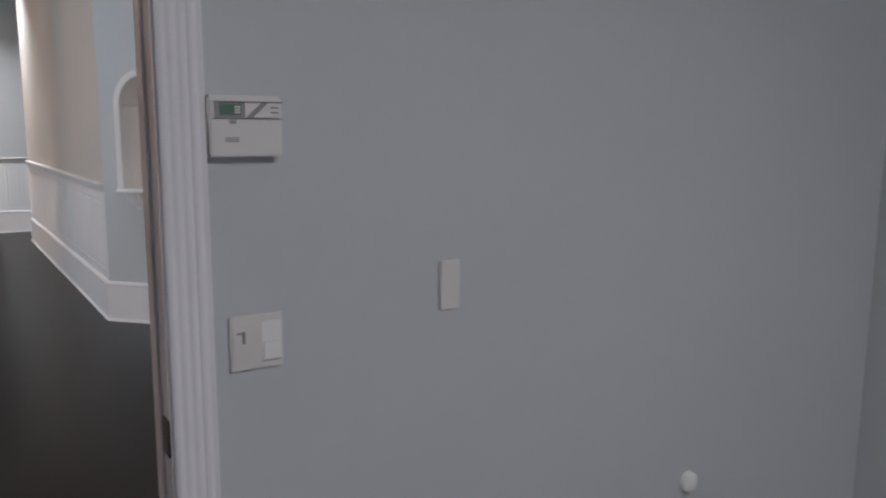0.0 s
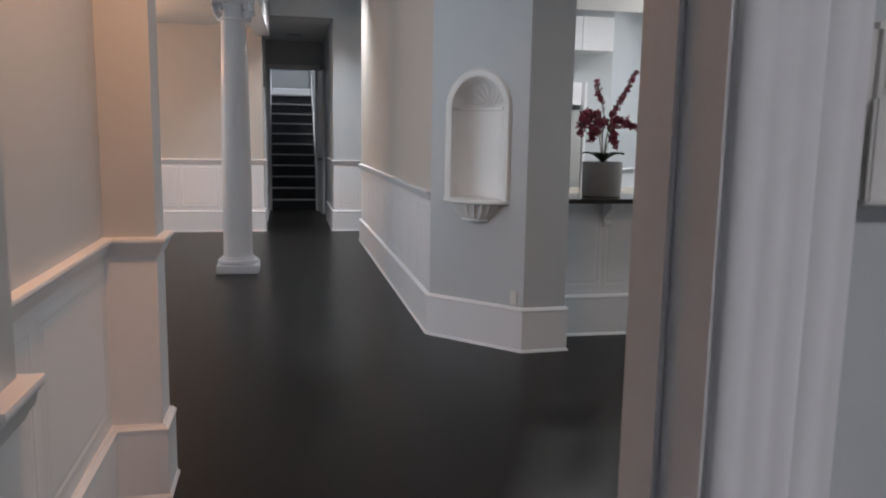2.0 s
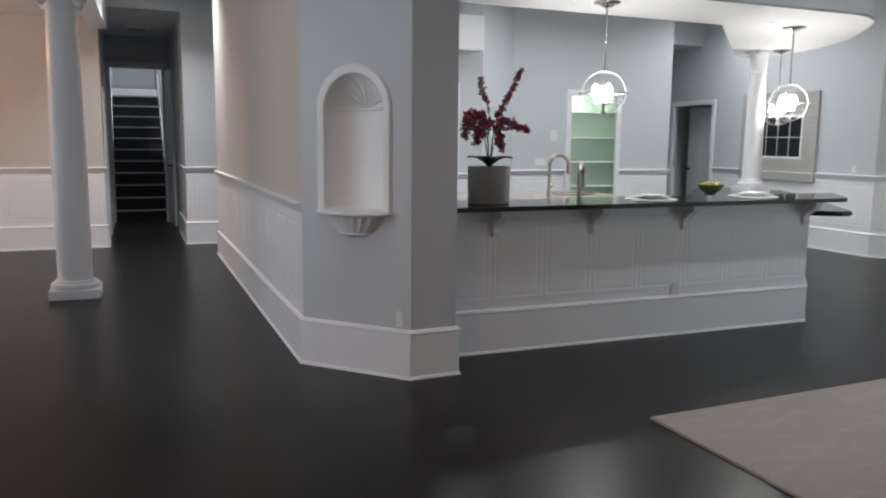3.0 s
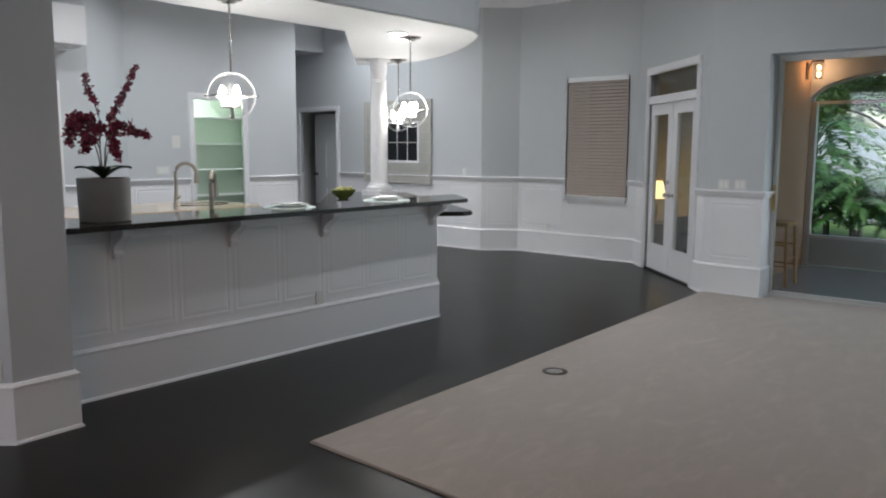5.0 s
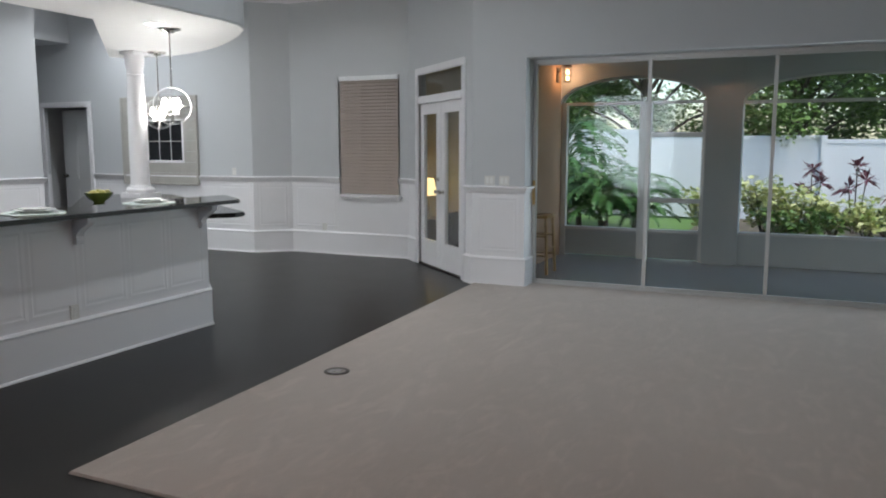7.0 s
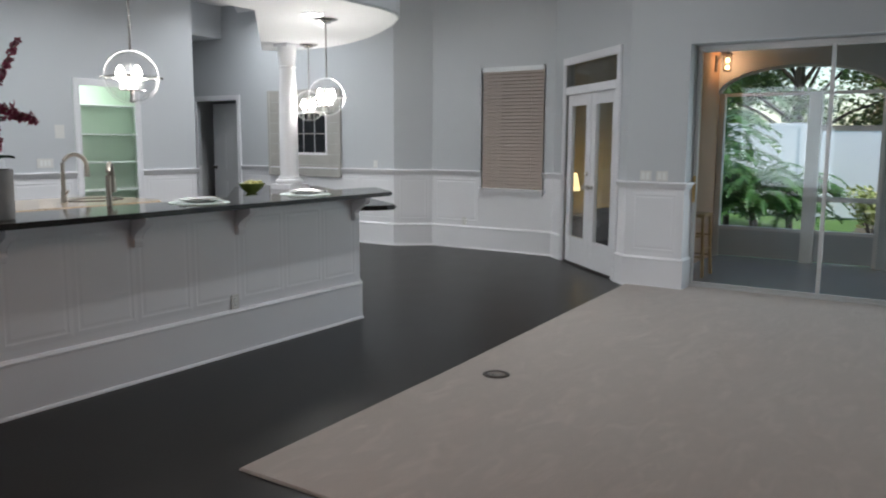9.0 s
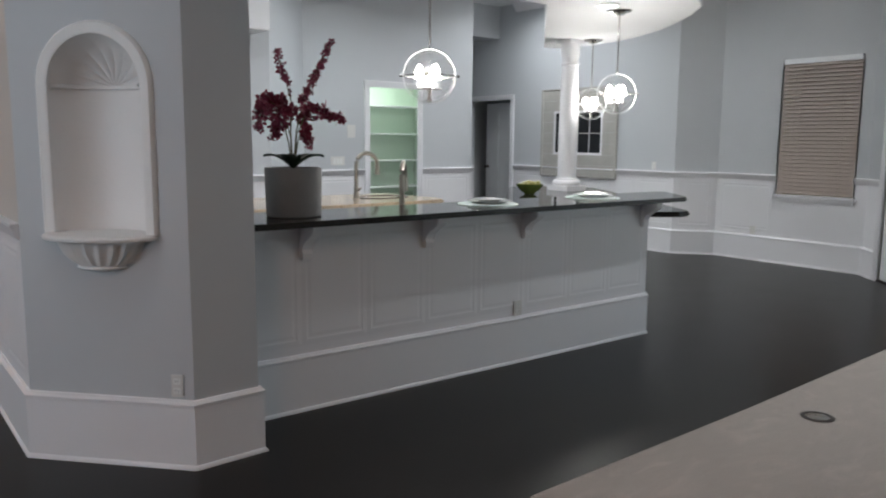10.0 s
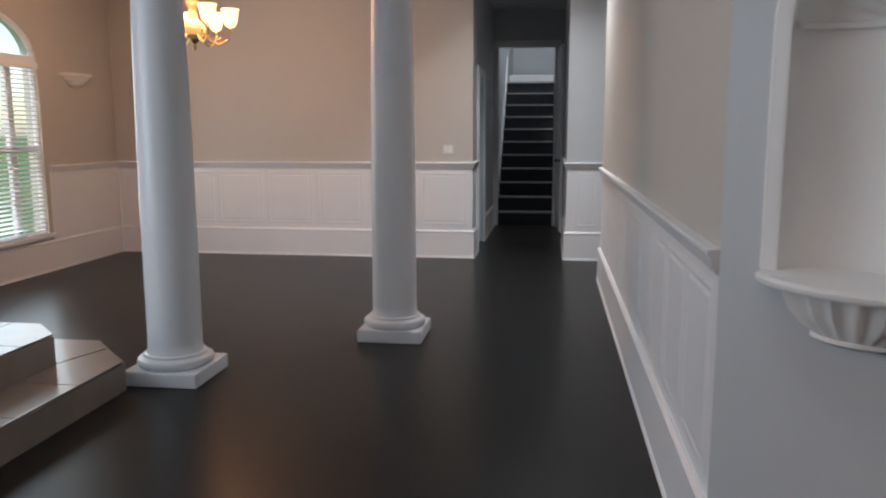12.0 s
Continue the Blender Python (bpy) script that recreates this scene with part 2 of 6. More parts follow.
def carpet_pile():
    m = paint("grey_beige_carpet", (0.345, 0.298, 0.266), 0.95, 0.1, 1.4, 0.9, 260, fine=0.34)
    n, l = m.node_tree.nodes, m.node_tree.links
    b = n["Principled BSDF"]
    b.inputs["Sheen Weight"].default_value = 0.25
    co, mp, w1, r1 = n.new("ShaderNodeTexCoord"), n.new("ShaderNodeMapping"), n.new("ShaderNodeTexNoise"), n.new("ShaderNodeMapRange")
    mp.inputs["Scale"].default_value = (2.2, 5.0, 1.0)
    mp.inputs["Rotation"].default_value = (0, 0, 0.5)
    w1.inputs["Scale"].default_value, w1.inputs["Detail"].default_value, w1.inputs["Distortion"].default_value = 1.6, 9, 1.2
    w1.inputs["Roughness"].default_value = 0.68
    r1.inputs["From Min"].default_value, r1.inputs["From Max"].default_value = 0.5, 0.78
    r1.inputs["To Min"].default_value, r1.inputs["To Max"].default_value = 1.0, 1.3
    l.new(co.outputs["Object"], mp.inputs["Vector"])
    l.new(mp.outputs[0], w1.inputs["Vector"])
    l.new(w1.outputs["Fac"], r1.inputs["Value"])
    sc = n.new("ShaderNodeVectorMath")
    sc.operation = "SCALE"
    old = b.inputs["Base Color"].links[0].from_socket
    l.new(old, sc.inputs[0])
    l.new(r1.outputs[0], sc.inputs["Scale"])
    l.new(sc.outputs[0], b.inputs["Base Color"])
    return m


CONC, CARPET = stained_concrete(), carpet_pile()
BLACKGR = granite("black_granite", (0.006, 0.006, 0.007), (0.035, 0.032, 0.03), 160)
BLACKGR.node_tree.nodes["Principled BSDF"].inputs["Specular IOR Level"].default_value = 0.2
BEIGEGR = granite("beige_granite", (0.3, 0.2, 0.12), (0.6, 0.48, 0.36), 110)


# ---- mesh helpers ----
def mesh_ob(name, bm, mat, parent=None, label="", smooth=False):
    bmesh.ops.recalc_face_normals(bm, faces=bm.faces)
    me = bpy.data.meshes.new(name)
    bm.to_mesh(me)
    bm.free()
    me.materials.append(mat)
    if smooth:
        for p in me.polygons:
            p.use_smooth = True
        me.set_sharp_from_angle(angle=radians(40))
    ob = new(name, me)
    if parent:
        ob.parent = parent
    if label:
        tagged(ob, label)
    return ob


def part(name, bm, mat, parent, label="", smooth=False):
    return mesh_ob(name, bm, mat, parent, label, smooth)


def raw_ob(name, verts, faces, mat, parent=None, label="", smooth=False):
    me = bpy.data.meshes.new(name)
    me.from_pydata([tuple(v) for v in verts], [], faces)
    me.update()
    me.materials.append(mat)
    if smooth:
        for p in me.polygons:
            p.use_smooth = True
    ob = new(name, me)
    if parent:
        ob.parent = parent
    if label:
        tagged(ob, label)
    return ob


def thing(name, x=0, y=0, z=0, rz=0, label="", category="", group="", kind=""):
    ob = new(name)
    ob.empty_display_size = 0.05
    ob.matrix_world = pose(x, y, z, 0, 0, rz)
    return tagged(ob, label, category, group, kind)


def box(bm, x0, x1, y0, y1, z0, z1, bevel=0.0, m=None):
    v = [bm.verts.new((x, y, z)) for x in (x0, x1) for y in (y0, y1) for z in (z0, z1)]
    fs = [bm.faces.new([v[i] for i in f]) for f in ((0, 1, 3, 2), (4, 6, 7, 5), (0, 4, 5, 1), (2, 3, 7, 6), (0, 2, 6, 4), (1, 5, 7, 3))]
    if bevel:
        es = list({e for f in fs for e in f.edges})
        r = bmesh.ops.bevel(bm, geom=es, offset=bevel, segments=2, affect="EDGES")
        v = list({w for f in r["faces"] for w in f.verts} | {w for w in v if w.is_valid})
    if m is not None:
        for w in v:
            w.co = m @ w.co
    return v


def bxm(*a, **k):
    bm = bmesh.new()
    box(bm, *a, **k)
    return bm


def lathe(profile, seg=32, sweep=360.0, start=0.0, squash=1.0):
    """Turned shape from (radius, z) pairs."""
    bm = bmesh.new()
    full = abs(sweep - 360) < 1e-6
    n = seg if full else seg + 1
    rings = []
    for r, z in profile:
        if r < 1e-5:
            rings.append([bm.verts.new((0, 0, z))])
        else:
            rings.append([bm.verts.new((r * math.cos(radians(start + sweep * i / seg)), squash * r * math.sin(radians(start + sweep * i / seg)), z)) for i in range(n)])
    for a, b in zip(rings, rings[1:]):
        for i in range(seg):
            j = (i + 1) % n
            q = [a[i % len(a)], a[j % len(a)], b[j % len(b)], b[i % len(b)]]
            u = []
            for w in q:
                if w not in u:
                    u.append(w)
            if len(u) > 2:
                bm.faces.new(u)
    return bm


def tube(bm, pts, r, seg=8, r1=None, closed=False):
    """A round bar along points, with radius r to r1."""
    pts = [Vector(p) for p in pts]
    r1 = r if r1 is None else r1
    rings, n = [], len(pts)
    for i, p in enumerate(pts):
        a, b = pts[(i - 1) % n if closed else max(i - 1, 0)], pts[(i + 1) % n if closed else min(i + 1, n - 1)]
        d = (b - a).normalized()
        s = d.cross(Vector((0, 0, 1)) if abs(d.z) < 0.95 else Vector((1, 0, 0))).normalized()
        u = s.cross(d)
        k = r + (r1 - r) * i / max(n - 1, 1)
        rings.append([bm.verts.new(p + k * (math.cos(6.2832 * j / seg) * s + math.sin(6.2832 * j / seg) * u)) for j in range(seg)])
    pairs = list(zip(rings, rings[1:])) + ([(rings[-1], rings[0])] if closed else [])
    for a, b in pairs:
        for j in range(seg):
            bm.faces.new((a[j], a[(j + 1) % seg], b[(j + 1) % seg], b[j]))
    if not closed:
        bm.faces.new(rings[0])
        bm.faces.new(rings[-1])
    return bm


def prism(bm, pts, z0, z1):
    a, b = [bm.verts.new((x, y, z0)) for x, y in pts], [bm.verts.new((x, y, z1)) for x, y in pts]
    bm.faces.new(a)
    bm.faces.new(b)
    for i in range(len(pts)):
        j = (i + 1) % len(pts)
        bm.faces.new((a[i], a[j], b[j], b[i]))
    return bm


def offset_line(pts, d):
    """The plan line moved d to its left, mitred."""
    out, P = [], [Vector(p) for p in pts]
    for i, p in enumerate(P):
        ns = []
        for a, b in ((i - 1, i), (i, i + 1)):
            if a >= 0 and b < len(P):
                t = (P[b] - P[a]).normalized()
                ns.append(Vector((-t.y, t.x)))
        n = sum(ns, Vector((0, 0))).normalized()
        out.append(p + n * d / max(n.dot(ns[0]), 0.3))
    return out


def sweep(pts, profile):
    """A moulding along a plan line; profile of (out, z), out to the left of the line."""
    bm = bmesh.new()
    lines = [[bm.verts.new((q.x, q.y, z)) for q in offset_line(pts, o)] for o, z in profile]
    k = len(lines)
    for i in range(k):
        a, b = lines[i], lines[(i + 1) % k]
        for j in range(len(pts) - 1):
            bm.faces.new((a[j], a[j + 1], b[j + 1], b[j]))
    for e in (0, -1):
        bm.faces.new([ln[e] for ln in lines])
    return bm


def slab_wall(pts, z0, z1, thick=0.12):
    return sweep(pts, [(0, z0), (0, z1), (-thick, z1), (-thick, z0)])


RAIL = [(0, 0.988), (0.009, 0.99), (0.013, 1.002), (0.021, 1.01), (0.024, 1.032), (0.034, 1.042), (0.037, 1.05), (0.034, 1.059), (0, 1.063)]
BASE = [(0, 0), (0.03, 0), (0.03, 0.008), (0.024, 0.017), (0.02, 0.02), (0.02, 0.28), (0.024, 0.283), (0.025, 0.294), (0.016, 0.301), (0.011, 0.309), (0, 0.311)]
CROWN = [(0, 3.42), (0.015, 3.42), (0.03, 3.45), (0.075, 3.5), (0.085, 3.53), (0.085, 3.549), (0, 3.549)]


def frame_panel(parent, p, q, u0, u1, z0, z1, name="panel", deep=0.65):
    """A fielded panel in its groove on the wall line p to q (room to the left), from u0 to u1 metres along it."""
    p, q = Vector(p), Vector(q)
    t = (q - p).normalized()
    n = Vector((-t.y, t.x))
    bm = bmesh.new()
    prof = [(-0.03, 0.0), (-0.003, 0.0045), (0.0, 0.0045), (0.008, 0.0008), (0.016, 0.0008), (0.03, 0.0045)]
    rings = []
    for w, o in prof:
        o *= deep
        c = [(u0 + w, z0 + w), (u1 - w, z0 + w), (u1 - w, z1 - w), (u0 + w, z1 - w)]
        rings.append([bm.verts.new((p.x + t.x * u + n.x * (o + 0.0005), p.y + t.y * u + n.y * (o + 0.0005), z)) for u, z in c])
    for a, b in zip(rings, rings[1:]):
        for i in range(4):
            bm.faces.new((a[i], a[(i + 1) % 4], b[(i + 1) % 4], b[i]))
    bm.faces.new(rings[-1])
    return part(name, bm, WHITE, parent)


def panel_run(parent, p, q, pitch=0.62, gap=0.1, z0=0.385, z1=0.93, ends=0.08):
    L = (Vector(q) - Vector(p)).length
    n = max(1, round((L - 2 * ends + gap) / pitch))
    w = (L - 2 * ends - (n - 1) * gap) / n
    if w < 0.08:
        return
    for i in range(n):
        frame_panel(parent, p, q, ends + i * (w + gap), ends + i * (w + gap) + w, z0, z1)


def room_wall(name, pts, z1=CEIL, wains=True, rail=True, base=True, panels=True, upper=None, label="", thick=0.12, crown=True, rail_pts=None):
    """A stretch of wall with its wainscot, chair rail, skirting and panels."""
    top = mesh_ob(name, slab_wall(pts, 1.03 if wains else 0.0, z1, thick), upper or WALL)
    tagged(top, label or "pale blue-grey painted plaster wall", "wall", kind="structure")
    if wains:
        part("wainscot", slab_wall(pts, 0.0, 1.0299, thick), WHITE, top, "white painted wainscot")
    if rail:
        part("chair_rail", sweep(rail_pts or pts, RAIL), WHITE, top, "white moulded chair rail", True)
    if base:
        part("baseboard", sweep(pts, BASE), WHITE, top, "tall white moulded skirting board", True)
    if crown and z1 >= CEIL:
        part("crown_moulding", sweep(pts, CROWN), WHITE, top, "white crown moulding", True)
    if wains and panels:
        for a, b in zip(pts, pts[1:]):
            if (Vector(b) - Vector(a)).length > 0.3:
                panel_run(top, a, b)
    return top


def casing(parent, p, q, u0, u1, z1, w=0.085, z0=0.0, d=0.022, sill=False):
    """Door or window casing on the wall line p to q round an opening u0 to u1, up to z1."""
    p, q = Vector(p), Vector(q)
    t = (q - p).normalized()
    m = Matrix(((t.x, -t.y, 0, p.x), (t.y, t.x, 0, p.y), (0, 0, 1, 0), (0, 0, 0, 1)))
    for a, b, c, e in ((u0 - w, u0, z0, z1), (u1, u1 + w, z0, z1), (u0 - w, u1 + w, z1, z1 + w)):
        bm = bmesh.new()
        box(bm, a, b, 0.0, d, c, e, 0.005, m)
        if e - c > w * 2:
            box(bm, a + w * 0.2, a + w * 0.34, d - 0.001, d + 0.006, c, e, 0.002, m)
            box(bm, a + w * 0.66, a + w * 0.8, d - 0.001, d + 0.006, c, e, 0.002, m)
        else:
            box(bm, a, b, d - 0.001, d + 0.006, c + w * 0.2, c + w * 0.34, 0.002, m)
            box(bm, a, b, d - 0.001, d + 0.006, c + w * 0.66, c + w * 0.8, 0.002, m)
        part("casing", bm, WHITE, parent, "white moulded door casing")
    return m


# ---- floors, ceilings ----
bm = bmesh.new()
prism(bm, [(-4.4, -3.2), (8.55, -3.2), (8.55, 4.1), (9.72, 5.27), (9.8, 18.0), (-4.4, 18.0)], -0.1, 0.0)
tagged(mesh_ob("floor", bm, CONC), "dark brown-black stained concrete floor with a soft sheen", "floor", kind="structure")
bm = bmesh.new()
prism(bm, [(2.825, 0.2), (2.825, 3.637), (4.5, 3.68), (8.19, 3.86), (8.19, 3.28), (8.46, 3.28), (8.46, -3.0), (2.825, -3.0)], 0.001, 0.014)
bmesh.ops.bevel(bm, geom=[e for e in bm.edges if e.verts[0].co.z > 0.01 and e.verts[1].co.z > 0.01], offset=0.006, segments=2, affect="EDGES")
tagged(mesh_ob("carpet", bm, CARPET), "grey-beige cut pile carpet laid over the dark floor", "carpet", kind="structure")
ed = thing("door_5", -4.16, 4.6, 0.325, label="white glazed entry door", category="door", kind="structure")
for y0, y1 in ((-0.95, -0.8), (0.8, 0.95)):
    part("jamb", bxm(0, 0.04, y0, y1, 0, 2.5, 0.004), WHITE, ed)
part("head", bxm(0, 0.04, -0.95, 0.95, 2.5, 2.62, 0.004), WHITE, ed)
part("glazing", bxm(0.002, 0.012, -0.8, 0.8, 0.1, 2.5), GLASS, ed)
tagged(mesh_ob("ceiling", bxm(-4.4, 9.9, -3.2, 14.9, CEIL, CEIL + 0.12), CEILM), "white painted ceiling", "ceiling", kind="structure")
tagged(mesh_ob("ceiling_hall", bxm(-0.15, 1.13, 11.68, 14.65, 3.12, 3.2), CEILM), "pale hallway ceiling", "ceiling", kind="structure")
bm = bmesh.new()
prism(bm, [(-4.17, 7.6), (-1.4, 7.6), (-0.3, 8.72), (0.0, 8.8), (0.0, 11.556), (-4.17, 11.556)], 2.95, 3.1)
tagged(mesh_ob("ceiling_dining", bm, CEILM), "pale dining room ceiling lower than the great room", "ceiling", kind="structure")
tagged(mesh_ob("ceiling_bedroom", bxm(-1.6, 2.6, -3.1, 3.1, 2.901, 3.0), CEILM), "pale passage ceiling", "ceiling", kind="structure")
bm = bmesh.new()
prism(bm, [(-2.6, 5.74), (-1.36, 6.98), (0.02, 8.36), (0.1, 11.55), (-0.1, 11.55), (-0.18, 8.64), (-1.62, 7.24), (-2.86, 6.0)], 2.83, 3.549)
tagged(mesh_ob("beam", bm, WHITE), "white painted beam carried by columns", "beam", kind="structure")

# ---- walls ----
SL = [(8.5, 3.3), (8.19, 3.3), (8.19, 3.89), (8.32, 4.02)]
w = room_wall("wall_east", SL, panels=False)
frame_panel(w, (8.19, 3.29), (8.19, 3.89), 0.1, 0.5, 0.385, 0.93)
w = room_wall("wall_bay", [(9.365, 5.137), (9.6, 5.372), (9.6, 5.52)], panels=False)
room_wall("wall_bay_below", [(9.6, 5.52), (9.6, 6.42)], z1=0.8, rail=False, wains=False, upper=WHITE, crown=False)
mesh_ob("wall_bay_above", slab_wall([(9.6, 5.52), (9.6, 6.42)], 2.41, CEIL), WALL, w)
w = room_wall("wall_nook", [(9.6, 6.42), (9.6, 7.22), (9.25, 7.63), (9.25, 10.66)])
w2 = room_wall("wall_back", [(9.25, 11.78), (9.25, 13.0)])
mesh_ob("wall_over_door", slab_wall([(9.25, 10.66), (9.25, 11.78)], 2.09, CEIL), WALL, w2)
casing(w, (9.25, 10.66), (9.25, 11.78), 0.085, 1.035, 2.08)
room_wall("wall_hall_end", [(9.25, 13.0), (7.84, 13.0)], z1=3.05)
pw = room_wall("wall_pantry_east", [(7.84, 13.0), (7.84, 10.03), (6.97, 10.03)])
pw2 = room_wall("wall_pantry_west", [(6.05, 10.03), (5.2, 10.03), (4.35, 9.16), (1.5, 9.16)], panels=False)
panel_run(pw2, (6.05, 10.03), (5.2, 10.03))
mesh_ob("wall_over_pantry", slab_wall([(6.97, 10.03), (6.05, 10.03)], 2.11, CEIL), WALL, pw)
casing(pw, (6.97, 10.03), (6.05, 10.03), 0.085, 0.835, 2.1)
tagged(mesh_ob("header_back_hall", bxm(7.84, 9.25, 11.05, 13.0, 3.05, CEIL - 0.001), WALL), "pale grey dropped header over the back hall", "header", kind="structure")
# pantry closet
bm = bmesh.new()
box(bm, 5.9, 6.0, 10.15, 11.1, 0, 2.7)
box(bm, 7.6, 7.7, 10.15, 11.1, 0, 2.7)
box(bm, 5.9, 7.7, 11.1, 11.2, 0, 2.7)
box(bm, 5.9, 7.7, 10.15, 11.2, 2.7, 2.76)
tagged(mesh_ob("pantry_closet", bm, GREEN), "pale green painted pantry interior", "closet", kind="structure")
for z in (0.42, 0.77, 1.15, 1.53, 1.92):
    tagged(mesh_ob("pantry_shelf", bxm(6.002, 7.598, 10.78, 11.098, z - 0.02, z, 0.003), WHITE), "white painted pantry shelf along the back wall", "shelf", "pantry shelves")

# hall wall and the dining wall
W = 11.556
hw = room_wall("wall_north_east", [(3.2, W), (1.01, W), (1.01, 13.2)], panels=False)
frame_panel(hw, (1.6, W), (1.01, W), 0.28, 0.46, 0.385, 0.93)
room_wall("wall_hall_east", [(1.01, 13.2), (1.01, 14.65)], rail=False, wains=False, z1=3.12, base=False)
dw = room_wall("wall_north", [(-0.01, 12.0), (-0.01, W), (-4.17, W)], upper=WALL_WARM_LIT, label="painted plaster dining wall with warm lamplight put into its colour")
room_wall("wall_hall_west", [(-0.01, 14.65), (-0.01, 12.95)], z1=3.12, wains=False, rail=False)
mesh_ob("wall_hall_over_door", slab_wall([(-0.01, 12.95), (-0.01, 12.0)], 2.1, 3.12), WALL, dw)
casing(dw, (-0.01, 12.95), (-0.01, 12.0), 0.08, 0.87, 2.05)
tagged(mesh_ob("door_1", bxm(-0.11, -0.07, 12.09, 12.86, 0.01, 2.05, 0.004), WHITE), "white painted closed door in the hall", "door", kind="structure")
mesh_ob("wall_over_hall", slab_wall([(1.01, W), (-0.01, W)], 3.12, CEIL), WALL, hw)
# stair doorway
sw = mesh_ob("wall_stair", slab_wall([(1.01, 14.65), (0.87, 14.65)], 0, 3.12), WALL)
tagged(sw, "grey painted wall round the stair doorway", "wall", kind="structure")
mesh_ob("wall_stair_left", slab_wall([(0.06, 14.65), (-0.01, 14.65)], 0, 3.12), WALL, sw)
mesh_ob("wall_stair_over", slab_wall([(0.87, 14.65), (0.06, 14.65)], 2.6, 3.12), WALL, sw)
casing(sw, (0.87, 14.65), (0.06, 14.65), 0.0, 0.81, 2.6, w=0.09)
bm = bmesh.new()
box(bm, -0.07, 0.03, 14.78, 19.5, 0, 5.6)
box(bm, 0.91, 1.01, 14.78, 19.5, 0, 5.6)
box(bm, -0.07, 1.01, 19.5, 19.6, 0, 5.6)
box(bm, -0.07, 1.01, 14.67, 19.6, 5.6, 5.7)
tagged(mesh_ob("wall_stairwell", bm, WALL), "pale blue-grey stairwell walls", "wall", kind="structure")
stairs = thing("staircase", 0.47, 14.78, 0, label="enclosed staircase with dark carpeted steps and pale nosings", category="staircase")
for k in range(1, 12):
    st = part("step", bxm(-0.44, 0.44, 0.25 * (k - 1), 0.25 * k + (0.9 if k == 11 else 0.002), 0 if k < 2 else 0.2065 * (k - 2), 0.2065 * k - 0.012), STAIR, stairs)
    part("nosing", bxm(-0.44, 0.44, 0.25 * (k - 1) - 0.025, 0.25 * (k - 1) + 0.02, 0.2065 * k - 0.03, 0.2065 * k, 0.006), NOSING, st, "pale grey nosing")
part("skirting", sweep([(0.44, 3.46), (-0.44, 3.46)], [(0, 2.272), (0.02, 2.272), (0.02, 2.44), (0, 2.45)]), WHITE, stairs)
part("landing", bxm(-0.44, 0.44, 3.4, 4.7, 2.16, 2.271), STAIR, stairs)
for sx in (-1, 1):
    bm = bmesh.new()
    v = [bm.verts.new((sx * 0.428 + d, y, z)) for d in (0, sx * 0.012) for y, z in ((0.0, 0.05), (0.0, 0.42), (2.75, 2.73), (2.75, 2.36))]
    for f in ((0, 1, 2, 3), (4, 5, 6, 7), (0, 1, 5, 4), (1, 2, 6, 5), (2, 3, 7, 6), (0, 3, 7, 4)):
        bm.faces.new([v[i] for i in f])
    part("stringer", bm, WHITE, stairs, "white stair stringer")


def panel_door(name, width, height, mat, label, knob, kind="structure"):
    """A door leaf, hinge at the origin, running along +x."""
    d = tagged(mesh_ob(name, bxm(0, width, -0.02, 0.02, 0.01, height, 0.003), mat), label, "door", kind=kind)
    for a, b in ((0.12, width / 2 - 0.05), (width / 2 + 0.05, width - 0.12)):
        for z0, z1 in ((0.22, 0.78), (0.95, 1.55), (1.68, height - 0.13)):
            for s in (-1, 1):
                bm = bmesh.new()
                box(bm, a, b, s * 0.02 - 0.004, s * 0.02 + 0.004, z0, z1, 0.004)
                box(bm, a + 0.035, b - 0.035, s * 0.021 - 0.006, s * 0.021 + 0.006, z0 + 0.035, z1 - 0.035, 0.006)
                part("panel", bm, mat, d)
    for s in (-1, 1):
        bm = lathe([(0, 0), (0.028, 0), (0.028, 0.008), (0.01, 0.012), (0.01, 0.035), (0.026, 0.045), (0.028, 0.06), (0.015, 0.07), (0, 0.072)], 16)
        bm.transform(Matrix.Translation((width - 0.07, s * 0.022, 1.0)) @ Matrix.Rotation(radians(-90 * s), 4, "X"))
        part("knob", bm, knob, d, "dark door knob", True)
    return d


sd = panel_door("door_2", 0.78, 2.56, WHITE, "white panelled door standing open against the hall wall", BRONZE)
sd.matrix_world = pose(0.93, 14.61, 0, 0, 0, -86)
dd = panel_door("door_3", 0.92, 2.05, DOORG, "grey six-panel door standing ajar in the back wall", BRONZE)
dd.matrix_world = pose(9.41, 10.765, 0, 0, 0, 80)
bm = bmesh.new()
box(bm, 9.37, 9.4, 10.1, 10.6, 0, 2.6)
box(bm, 10.7, 10.8, 10.1, 12.2, 0, 2.6)
box(bm, 9.4, 10.8, 10.0, 10.1, 0, 2.6)
box(bm, 9.4, 10.8, 12.2, 12.3, 0, 2.6)
box(bm, 9.37, 10.8, 10.0, 12.3, 2.6, 2.7)
box(bm, 9.8, 10.8, 10.0, 12.3, -0.1, 0.0)
tagged(mesh_ob("wall_back_room", bm, DOORG), "dim grey room behind the ajar door", "wall", kind="structure")

